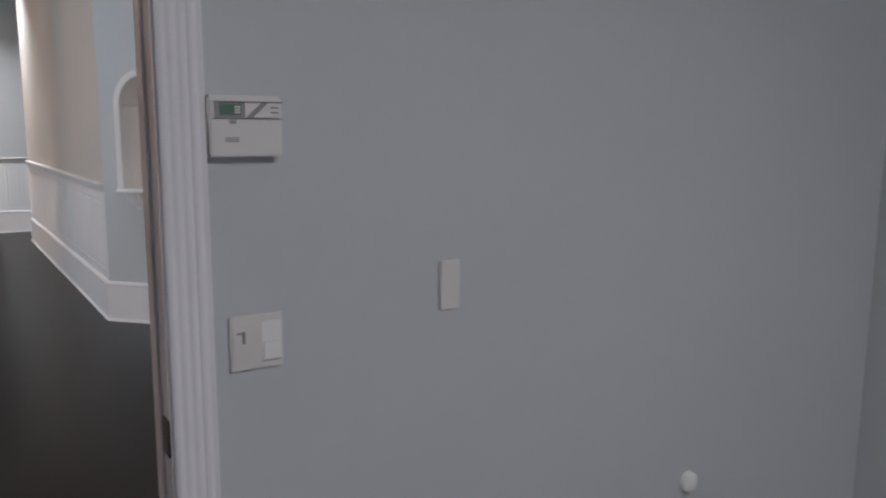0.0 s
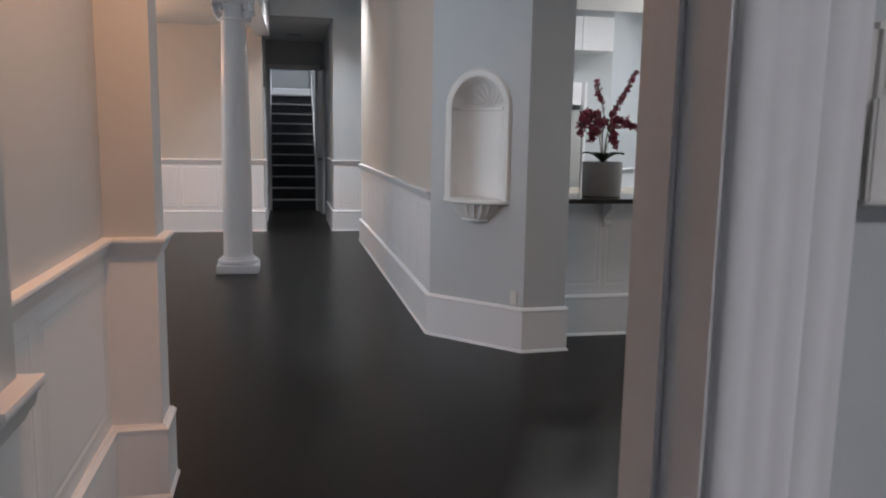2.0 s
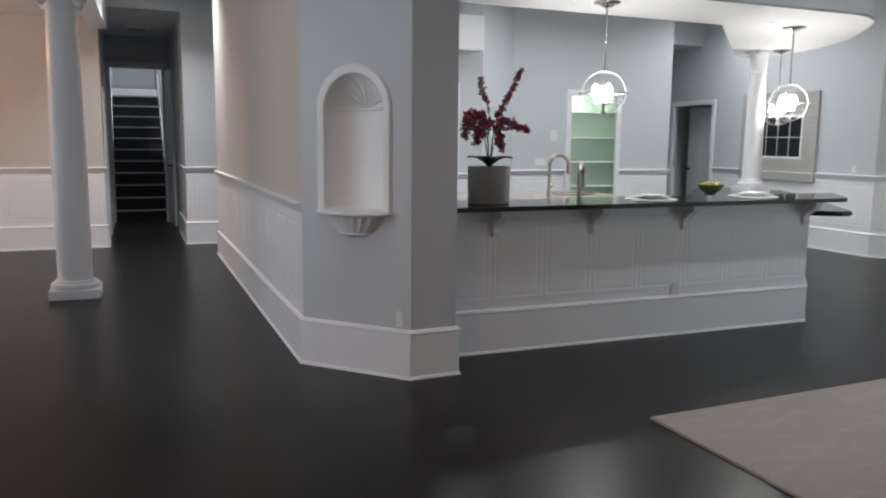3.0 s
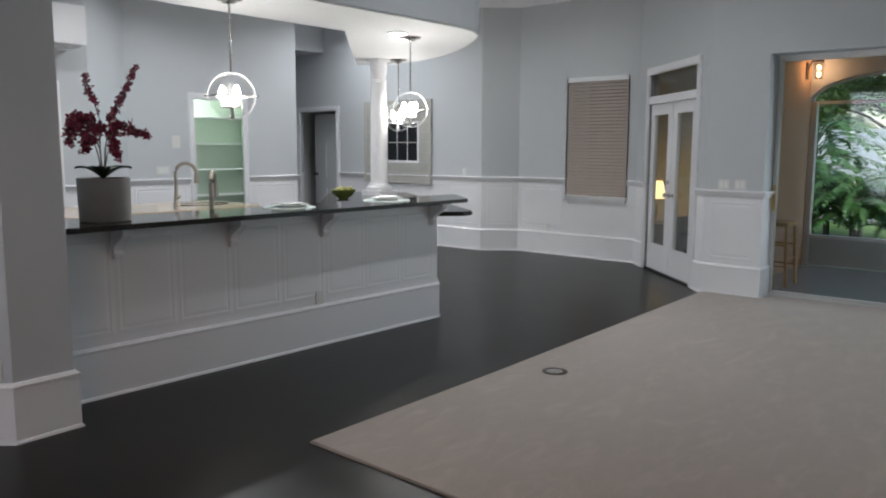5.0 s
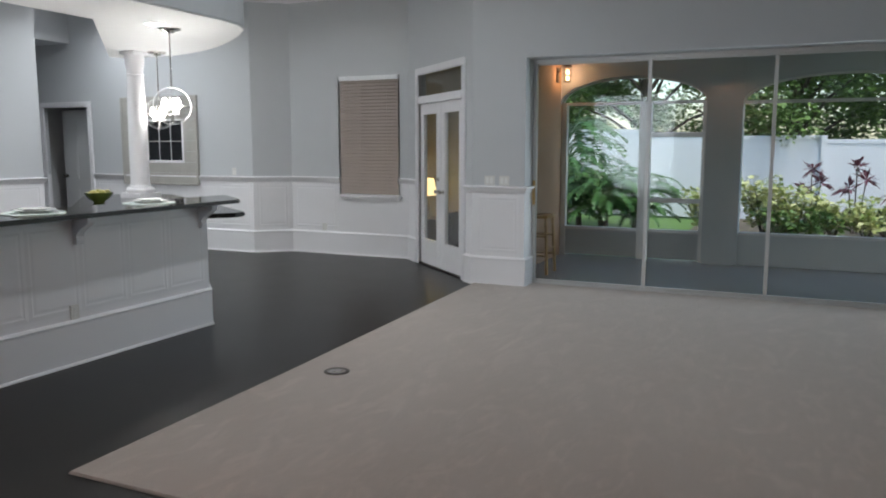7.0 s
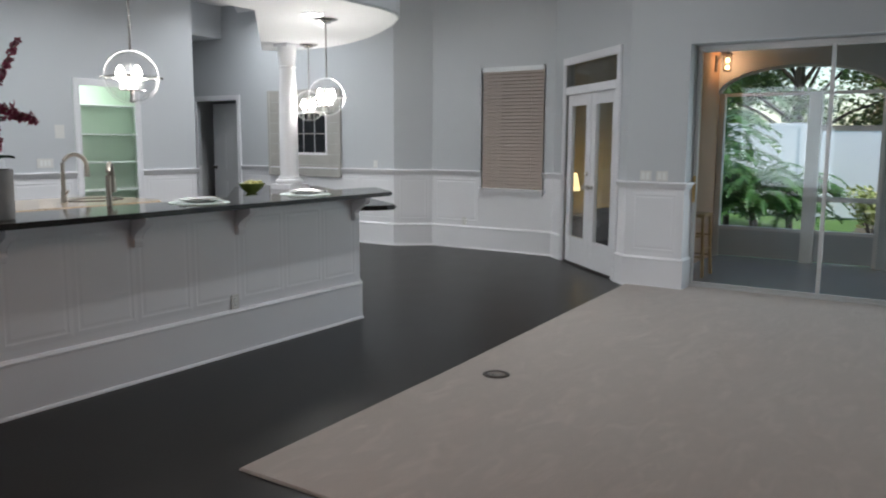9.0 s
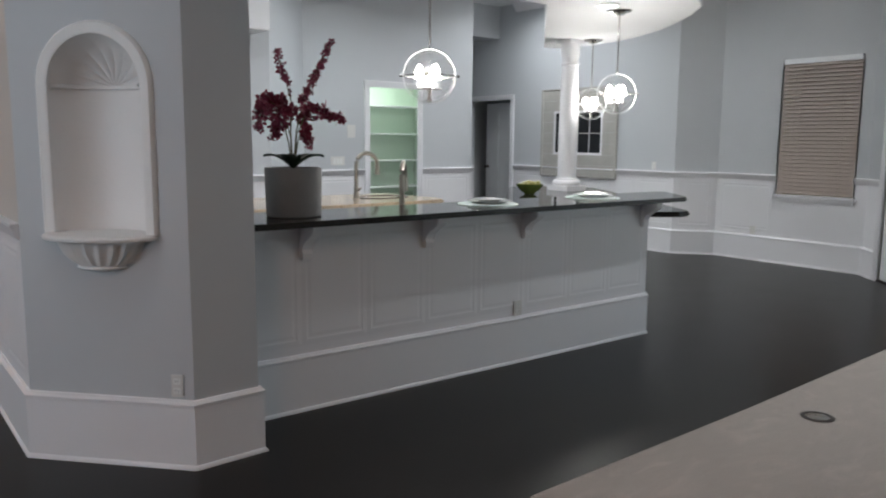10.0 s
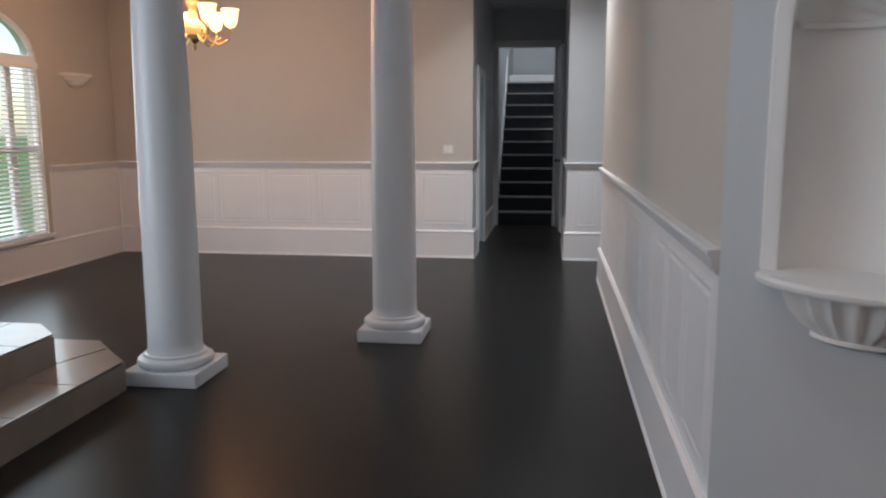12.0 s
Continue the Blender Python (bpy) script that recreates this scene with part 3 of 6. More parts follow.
# ---- niche partition ----
A, B, C = (1.313, 5.31), (1.853, 4.73), (2.158, 4.748)
# upper part takes the colour that has the chandelier's warmth painted in
pier = room_wall("wall_partition_side", [A, (1.313, 10.45), (1.6, 10.45)], upper=WALL_WARM_LIT, base=False, panels=False, label="partition wall with white wainscot and chair rail", crown=True, thick=0.15)
panel_run(pier, A, (1.313, 10.45), pitch=0.46, gap=0.07)
part("baseboard", sweep([(2.158, 5.13), C, B, A, (1.313, 10.45), (1.6, 10.45)], BASE), WHITE, pier, "tall white moulded skirting board", True)
mesh_ob("wall_partition_end", slab_wall([(2.158, 5.9), C, B], 0, CEIL, 0.1), WALL, pier)
mesh_ob("wall_partition_back", slab_wall([(1.6, 10.45), (1.6, 6.5), (2.1, 5.9)], 0, CEIL, 0.05), WALL, pier)
NT = (Vector(B) - Vector(A)).normalized()
NL = (Vector(B) - Vector(A)).length
NM = Matrix(((NT.x, NT.y, 0, A[0]), (NT.y, -NT.x, 0, A[1]), (0, 0, 1, 0), (0, 0, 0, 1)))
# local axes: u along the face, v out into the room (negative y of NM), z up
NU, NR, NZ0, NZS = 0.394, 0.211, 1.03, 1.655


def to_face(bm):
    for v in bm.verts:
        u, o, z = v.co
        v.co = Vector((A[0] + NT.x * u + NT.y * o, A[1] + NT.y * u - NT.x * o, z))
    return bm


def arch_pts(r, n=24):
    return [(NU + r * math.cos(math.pi * i / n), NZS + r * math.sin(math.pi * i / n)) for i in range(n + 1)]


bm = bmesh.new()


def quad(bm, *p):
    bm.faces.new([bm.verts.new(q) for q in p])


top = CEIL
for a, b, c, d in ((0, NU - NR, 0, top), (NU + NR, NL, 0, top), (NU - NR, NU + NR, 0, NZ0)):
    quad(bm, (a, 0, c), (b, 0, c), (b, 0, d), (a, 0, d))
ap = arch_pts(NR)
for (u0, z0), (u1, z1) in zip(ap, ap[1:]):
    quad(bm, (u0, 0, z0), (u1, 0, z1), (u1, 0, top), (u0, 0, top))
bmesh.ops.remove_doubles(bm, verts=bm.verts, dist=0.0005)
mesh_ob("wall_partition_face", to_face(bm), WALL, pier)
niche = thing("wall_niche", label="arched white plaster wall niche with a fluted shell and bracket shelf", category="niche")
DEPTH = 0.152
bm = bmesh.new()
N = 20
for i in range(N):
    a0, a1 = math.pi * i / N, math.pi * (i + 1) / N
    p0, p1 = (NU + NR * math.cos(a0), -DEPTH * math.sin(a0)), (NU + NR * math.cos(a1), -DEPTH * math.sin(a1))
    quad(bm, (*p0, NZ0), (*p1, NZ0), (*p1, NZS), (*p0, NZS))
bmesh.ops.remove_doubles(bm, verts=bm.verts, dist=0.0005)
part("niche_back", to_face(bm), PLASTER, niche, "", True)
bm = bmesh.new()
RA, RB = 54, 10
grid = []
for i in range(RA + 1):
    a = math.pi * i / RA
    row = []
    for j in range(RB + 1):
        s = j / RB
        flute = 0.012 * math.sin(math.pi * s) * abs(math.sin(9 * a))
        r = NR * s
        h = math.sqrt(max(0, 1 - s * s))
        row.append(bm.verts.new((NU + r * math.cos(a), -(DEPTH * h - flute), NZS + r * math.sin(a))))
    grid.append(row)
for i in range(RA):
    for j in range(RB):
        bm.faces.new((grid[i][j], grid[i + 1][j], grid[i + 1][j + 1], grid[i][j + 1]))
bmesh.ops.remove_doubles(bm, verts=bm.verts, dist=0.0005)
part("shell", to_face(bm), PLASTER, niche, "fluted shell half dome", True)
bm = bmesh.new()
for i in range(N):
    a0, a1 = math.pi * i / N, math.pi * (i + 1) / N
    for (ra, za), (rb, zb) in (((1.0, -0.012), (0.93, -0.006)), ((0.93, -0.006), (0.93, 0.008)), ((0.93, 0.008), (1.0, 0.014))):
        quad(bm, (NU + NR * ra * math.cos(a0), -DEPTH * ra * math.sin(a0), NZS + za), (NU + NR * ra * math.cos(a1), -DEPTH * ra * math.sin(a1), NZS + za),
             (NU + NR * rb * math.cos(a1), -DEPTH * rb * math.sin(a1), NZS + zb), (NU + NR * rb * math.cos(a0), -DEPTH * rb * math.sin(a0), NZS + zb))
bmesh.ops.remove_doubles(bm, verts=bm.verts, dist=0.0005)
part("band", to_face(bm), PLASTER, niche, "", True)
bm = bmesh.new()
prof = [(0.0, 0.0), (0.0, 0.014), (0.012, 0.02), (0.03, 0.016), (0.042, 0.02), (0.052, 0.012), (0.056, 0.0)]
line = [(NU + NR, NZ0)] + arch_pts(NR, 28) + [(NU - NR, NZ0)]
rings = []
for k, (u, z) in enumerate(line):
    if k == 0:
        d = (1, 0)
    elif k == len(line) - 1:
        d = (-1, 0)
    else:
        d = ((u - NU) / NR, (z - NZS) / NR)
    rings.append([bm.verts.new((u + d[0] * w_, o, z + d[1] * w_)) for w_, o in prof])
for a, b in zip(rings, rings[1:]):
    for i in range(len(prof) - 1):
        bm.faces.new((a[i], a[i + 1], b[i + 1], b[i]))
part("surround", to_face(bm), PLASTER, niche, "moulded arch surround", True)
bm = lathe([(0, 0.0), (0.255, 0.0), (0.262, 0.006), (0.262, 0.016), (0.25, 0.024), (0, 0.024)], 40, squash=0.62)
for v in bm.verts:
    v.co = Vector((NU + v.co.x, v.co.y, NZ0 - 0.0225 + v.co.z))
part("shelf", to_face(bm), PLASTER, niche, "half-round shelf", True)
bm = bmesh.new()
SEG = 128
rows = []
for z, r in ((1.002, 0.2), (0.985, 0.195), (0.95, 0.178), (0.915, 0.14), (0.895, 0.105), (0.893, 0.11), (0.885, 0.112), (0.878, 0.095), (0.868, 0.05), (0.86, 0.0)):
    row = []
    for i in range(SEG):
        a = 2 * math.pi * i / SEG
        f = 1 - (0.12 if 0.9 < z < 0.99 else 0.0) * abs(math.sin(10 * a))
        row.append(bm.verts.new((NU + r * f * math.cos(a), 0.66 * r * f * math.sin(a), z)))
    rows.append(row)
for a, b in zip(rows, rows[1:]):
    for i in range(SEG):
        bm.faces.new((a[i], a[(i + 1) % SEG], b[(i + 1) % SEG], b[i]))
bmesh.ops.remove_doubles(bm, verts=bm.verts, dist=0.0005)
part("bracket", to_face(bm), PLASTER, niche, "fluted bowl bracket", True)

# ---- passage piers and the near room ----
LP = [(-0.6, 3.1), (-0.222, 3.1), (-0.222, 2.9), (-0.412, 2.9), (-0.412, 1.12), (-0.175, 1.12), (-0.175, 0.99), (-1.4, 0.99), (-1.4, -3.0)]
lw = room_wall("wall_west", LP, z1=2.9, panels=False, crown=False, thick=0.06, label="painted passage wall with white chair rail and skirting")
for a, b in ((LP[3], LP[4]), (LP[6], LP[7])):
    panel_run(lw, a, b, pitch=0.8)
mesh_ob("wall_west_over", bxm(-0.5, 0.44, 3.101, 3.2, 2.9, CEIL), WALL, lw)
mesh_ob("wall_foyer_south", bxm(-4.17, -0.6, 2.9, 3.02, 0, CEIL), WALL, lw)
rw = mesh_ob("wall_south", bxm(0.483, 2.6, 0.13, 0.22, 0, CEIL), WALL)
tagged(rw, "grey painted wall beside the doorway", "wall", kind="structure")
mesh_ob("wall_bedroom_east", bxm(2.49, 2.6, -3.0, 0.13, 0, 2.9), WALL, rw)
bm = bmesh.new()
prof = [(0.4775, 0.1299), (0.4775, 0.116)]
for k in range(25):
    u = k / 24
    prof.append((0.478 + 0.065 * u, 0.114 - 0.004 * u - 0.0028 * abs(math.sin(4.5 * math.pi * u)) ** 0.7))
prof += [(0.546, 0.117), (0.546, 0.1299)]
prism(bm, prof, 0, 2.14)
part("casing", bm, WHITE, rw, "white moulded door casing", True)
bm = bmesh.new()
box(bm, 0.475, 0.4829, 0.12, 0.221, 0, 2.06, 0.002)
box(bm, 0.471, 0.4749, 0.165, 0.2, 0, 2.06, 0.002)
part("jamb", bm, WHITE, rw, "white door jamb")
part("strike_plate", bxm(0.4715, 0.4748, 0.122, 0.152, 0.985, 1.045, 0.001), BRONZE, rw, "dark latch plate")
part("chair_rail", sweep([(2.6, -1.0), (2.6, 0.44), (2.3, 0.44), (2.3, 0.22), (0.58, 0.22)], RAIL), WHITE, rw, "white moulded chair rail", True)
part("pilaster", bxm(2.3, 2.599, 0.2205, 0.44, 0, CEIL), WALL, rw)
part("baseboard", sweep([(2.6, -1.0), (2.6, 0.44), (2.3, 0.44), (2.3, 0.22), (0.484, 0.22)], BASE), WHITE, rw, "tall white skirting board", True)
part("baseboard", sweep([(2.49, -3.0), (2.49, 0.13), (0.55, 0.13)], BASE), WHITE, rw, "tall white skirting board", True)
mesh_ob("wall_bedroom_south", bxm(-1.6, 2.6, -3.1, -3.0, 0, 2.9), WALL, rw)
# closing walls of the great room and dining side
mesh_ob("wall_great_south", bxm(2.6, 8.5, -3.1, -3.0, 0, CEIL), WALL, rw)
mesh_ob("wall_kitchen_north", bxm(1.5, 3.2, 11.57, 11.68, 0, CEIL), WALL, rw)

# dining window wall with an arched opening
XW, Y0, Y1, ZB, ZSP, RISE = -4.17, 8.77, 10.23, 0.38, 2.1, 0.42
bm = bmesh.new()
T = 0.16


def wall_quad(y0, y1, za0, za1, zb0, zb1):
    """A wall piece between y0 and y1, its foot and head given at both ends."""
    v = [bm.verts.new((x, y, z)) for x in (XW, XW - T) for y, z in ((y0, za0), (y0, za1), (y1, zb1), (y1, zb0))]
    for f in ((0, 1, 2, 3), (4, 5, 6, 7), (0, 3, 7, 4), (1, 2, 6, 5), (0, 1, 5, 4), (3, 2, 6, 7)):
        bm.faces.new([v[i] for i in f])


wall_quad(3.0, Y0, 0, CEIL, 0, CEIL)
wall_quad(Y1, W + 0.1, 0, CEIL, 0, CEIL)
wall_quad(Y0, Y1, 0, ZB, 0, ZB)


def arch_z(y):
    k = (2 * y - Y0 - Y1) / (Y1 - Y0)
    return ZSP + RISE * math.sqrt(max(0, 1 - k * k))


ys = [Y0 + (Y1 - Y0) * (1 - math.cos(math.pi * i / 24)) / 2 for i in range(25)]
for a, b in zip(ys, ys[1:]):
    wall_quad(a, b, arch_z(a), CEIL, arch_z(b), CEIL)
bmesh.ops.remove_doubles(bm, verts=bm.verts, dist=0.0005)
ww = tagged(mesh_ob("wall_dining_west", bm, WALL_WARM_LIT), "painted dining wall with an arched window, warm lamplight put into its colour", "wall", kind="structure")
for a, b in (((XW, W), (XW, Y1 + 0.07)), ((XW, Y0 - 0.07), (XW, 3.02))):
    part("chair_rail", sweep([a, b], RAIL), WHITE, ww, "white moulded chair rail", True)
    part("baseboard", sweep([a, b], BASE), WHITE, ww, "tall white skirting board", True)
    bm = sweep([a, b], [(0, 0.3), (0.006, 0.3), (0.006, 1.0), (0, 1.0)])
    part("wainscot", bm, WHITE, ww, "white painted wainscot")
part("baseboard", sweep([(XW, Y1 + 0.07), (XW, Y0 - 0.07)], BASE), WHITE, ww, "tall white skirting board", True)

# slider wall
mesh_ob("wall_over_slider", bxm(8.19, 8.55, -3.0, 3.3, 2.375, CEIL), WALL, rw)
part("wall_slider_return", bxm(8.19, 8.55, -3.1, -2.6, 0, CEIL), WALL, rw)
mesh_ob("wall_over_french_door", slab_wall([(8.32, 4.02), (9.365, 5.137)], 2.43, CEIL), WALL, rw)


# ---- columns ----
def round_column(x, y, z0, z1, r, pl, label, scrolls=True):
    c = thing("column", x, y, z0, label=label, category="column")
    h = z1 - z0
    bm = bxm(-pl, pl, -pl, pl, 0, pl * 0.38, 0.006)
    part("plinth", bm, WHITE, c, "square plinth")
    b = pl * 0.38
    part("base_ring", lathe([(pl * 0.88, b), (pl * 0.95, b + 0.01), (pl * 0.98, b + 0.028), (pl * 0.95, b + 0.046), (pl * 0.86, b + 0.056), (pl * 0.8, b + 0.058), (pl * 0.8, b + 0.072), (r * 1.06, b + 0.078), (r * 1.02, b + 0.095), (r, b + 0.13)], 40), WHITE, c, "round moulded base", True)
    top_r = r * 0.84
    part("shaft", lathe([(r, b + 0.13), (r, h * 0.35), (r * 0.95, h * 0.6), (top_r, h - 0.26)], 40), WHITE, c, "", True)
    part("necking", lathe([(top_r, h - 0.26), (top_r * 1.1, h - 0.255), (top_r * 1.1, h - 0.24), (top_r, h - 0.235), (top_r, h - 0.2), (top_r * 1.15, h - 0.15), (top_r * 1.2, h - (0.1 if scrolls else 0.04))], 40), WHITE, c, "", True)
    ab = pl * (0.93 if scrolls else 0.72)
    part("abacus", bxm(-ab, ab, -ab, ab, h - (0.1 if scrolls else 0.04), h - 0.002, 0.012), WHITE, c, "square capital block")
    for sx in (-1, 1) if scrolls else ():
        for sy in (-1, 1):
            bm = bmesh.new()
            spiral = [(0.09 * (1 - i / 26) * math.cos(0.62 * i), 0.09 * (1 - i / 26) * math.sin(0.62 * i)) for i in range(24)]
            tube(bm, [(sx * (top_r * 0.92 + 0.03 + u * 0.5), sy * (top_r * 0.92 + 0.03 + u * 0.5), h - 0.17 + v) for u, v in spiral], 0.02, 8, 0.012)
            part("volute", bm, WHITE, c, "scrolled volute", True)
    return c


round_column(-0.21, 8.19, 0, 2.83, 0.15, 0.217, "tall white round column with a square plinth on the dark floor")
round_column(-1.28, 7.135, 0, 2.83, 0.15, 0.217, "tall white round column beside the tiled entry steps")

# ---- kitchen bar ----
BY = 5.12
bar = thing("kitchen_bar", 3.9, BY, 0, label="white panelled breakfast bar with a tall skirting", category="bar")
B0 = Matrix.Translation((-3.9, -BY, 0))


def barpart(name, bm, mat, label="", smooth=False):
    bm.transform(B0)
    return part(name, bm, mat, bar, label, smooth)


bm = bmesh.new()
prism(bm, [(2.16, BY), (5.46, BY), (5.63, BY + 0.17), (2.16, 5.3)], 0, 1.004)
barpart("body", bm, WHITE, "white painted bar front")
bm = bmesh.new()
prism(bm, [(5.632, BY + 0.172), (6.9, 6.48), (6.75, 6.62), (5.43, 5.3)], 0, 0.878)
barpart("end_panel", bm, WHITE, "white painted angled end of the bar")
barpart("baseboard", sweep([(6.9, 6.57), (5.46, BY), (2.16, BY)], BASE), WHITE, "tall white moulded skirting", True)
for i in range(8):
    u0 = 2.2 + i * 0.405
    o = frame_panel(bar, (5.46, BY), (2.16, BY), 5.46 - u0 - 0.35, 5.46 - u0, 0.385, 0.93, deep=0.35)
    o.data.transform(B0)


def corbel(x):
    bm = bmesh.new()
    prof = [(0, 0.815), (0.035, 0.82), (0.04, 0.85), (0.03, 0.87), (0.045, 0.9), (0.085, 0.93), (0.13, 0.95), (0.15, 0.97), (0.15, 1.008), (0, 1.008)]
    a = [bm.verts.new((x - 0.03, BY - o, z)) for o, z in prof]
    b = [bm.verts.new((x + 0.03, BY - o, z)) for o, z in prof]
    bm.faces.new(a)
    bm.faces.new(b)
    for i in range(len(prof)):
        j = (i + 1) % len(prof)
        bm.faces.new((a[i], a[j], b[j], b[i]))
    bmesh.ops.bevel(bm, geom=list(bm.edges), offset=0.003, segments=1, affect="EDGES")
    barpart("corbel", bm, WHITE, "scrolled white corbel")


for x in (2.6, 3.395, 4.185, 5.39):
    corbel(x)


def bevel_top(bm, off=0.012):
    bmesh.ops.bevel(bm, geom=[e for e in bm.edges if abs(e.verts[0].co.z - e.verts[1].co.z) < 1e-4], offset=off, segments=2, affect="EDGES")
    return bm


bm = bmesh.new()
prism(bm, [(2.21, 4.885), (5.62, 4.905), (5.68, 4.96), (6.05, 5.42), (5.62, 5.46), (2.21, 5.46)], 1.008, 1.04)
tagged(mesh_ob("bar_counter", bevel_top(bm, 0.008), BLACKGR), "polished black granite bar counter on white corbels", "counter")
# lower counter, turning away at an angle
lc = [(2.2, 5.47), (5.3, 5.47), (5.55, 5.1), (5.68, 5.0), (5.8, 5.0), (5.88, 5.07), (5.93, 5.2), (6.9, 6.55), (7.45, 7.4), (7.2, 8.0), (6.75, 8.05), (4.9, 6.1), (2.2, 6.1)]
bm = bmesh.new()
prism(bm, lc, 0.88, 0.92)
tagged(mesh_ob("kitchen_counter", bevel_top(bm), BLACKGR), "polished black granite lower kitchen counter with a rounded end", "counter")
bm = bmesh.new()
prism(bm, [(2.22, 5.36), (5.38, 5.36), (6.7, 6.7), (7.3, 7.4), (7.1, 7.85), (6.75, 7.9), (4.95, 6.04), (2.22, 6.04)], 0.0, 0.879)
cab = tagged(mesh_ob("base_cabinet", bm, WHITE), "white base cabinets below the black counter", "cabinet")
# island with beige granite and a sink
isl = tagged(mesh_ob("kitchen_island", bxm(2.6, 4.75, 6.98, 7.85, 0, 0.879), WHITE), "white kitchen island below a beige granite top", "cabinet")
bm = bmesh.new()
prism(bm, [(2.3, 6.82), (4.75, 6.9), (4.95, 6.95), (5.02, 7.1), (4.95, 7.9), (2.3, 7.95)], 0.88, 0.92)
tagged(mesh_ob("island_counter", bevel_top(bm), BEIGEGR), "polished beige granite island top with a sink", "counter")
sink = thing("sink", 4.62, 7.45, 0.921, label="dark undermount sink basin in the beige island top", category="sink")
bm = lathe([(0.27, 0.004), (0.24, 0.006), (0.22, -0.01), (0, -0.012)], 36, squash=0.7)
part("basin", bm, BRONZE, sink, "", True)


def faucet(x, y, z, h, reach, rz, label):
    f = thing("kitchen_faucet", x, y, z, rz, label=label, category="faucet")
    part("base", lathe([(0, 0), (0.03, 0), (0.03, 0.01), (0.024, 0.02), (0.022, 0.1), (0.014, 0.115), (0, 0.115)], 20), NICKEL, f, "", True)
    r = reach / 2
    pts = [(0, 0, 0.1)] + [(0, 0, 0.1 + (h - r - 0.1) * i / 4) for i in range(1, 5)] + [(r - r * math.cos(a), 0, h - r + r * math.sin(a)) for a in [math.pi * i / 12 for i in range(1, 13)]]
    bm = bmesh.new()
    tube(bm, pts, 0.017, 12)
    part("spout", bm, NICKEL, f, "arched gooseneck spout", True)
    bm = bmesh.new()
    tube(bm, [(reach, 0, h - r), (reach, 0, h - r - 0.09)], 0.021, 12, 0.025)
    part("spray_head", bm, NICKEL, f, "", True)
    bm = bmesh.new()
    tube(bm, [(0.0, -0.02, 0.07), (0.0, -0.06, 0.08), (0.0, -0.1, 0.1)], 0.008, 8)
    part("lever", bm, NICKEL, f, "", True)
    return f


faucet(4.3, 7.37, 0.921, 0.4, 0.2, -10, "brushed nickel gooseneck faucet beside the island sink")
faucet(3.555, 5.6, 0.921, 0.37, 0.2, 50, "brushed nickel gooseneck faucet on the lower counter")

# soffit above the bar
sf = [(2.2, 5.0), (5.6, 5.0), (5.85, 5.05), (6.1, 5.2), (6.38, 5.48), (6.66, 5.83), (6.92, 6.2), (7.14, 6.62), (7.29, 7.05), (7.34, 7.5), (7.28, 7.8), (7.12, 7.92), (5.12, 5.9), (2.2, 5.82)]
bm = bmesh.new()
prism(bm, sf, 2.48, CEIL - 0.001)
tagged(mesh_ob("soffit", bm, CEILM), "white-bottomed dropped bulkhead above the bar", "soffit", kind="structure")
so = sf[11:0:-1] + [sf[0]]
tagged(mesh_ob("soffit_face", sweep([(p[0], p[1]) for p in so], [(0.001, 2.49), (0.012, 2.49), (0.012, CEIL - 0.002), (0.001, CEIL - 0.002)]), WALL), "grey painted face of the bulkhead", "wall", kind="structure")
round_column(6.83, 7.24, 0.92, 2.48, 0.1, 0.15, "short white round column standing on the kitchen counter", False)


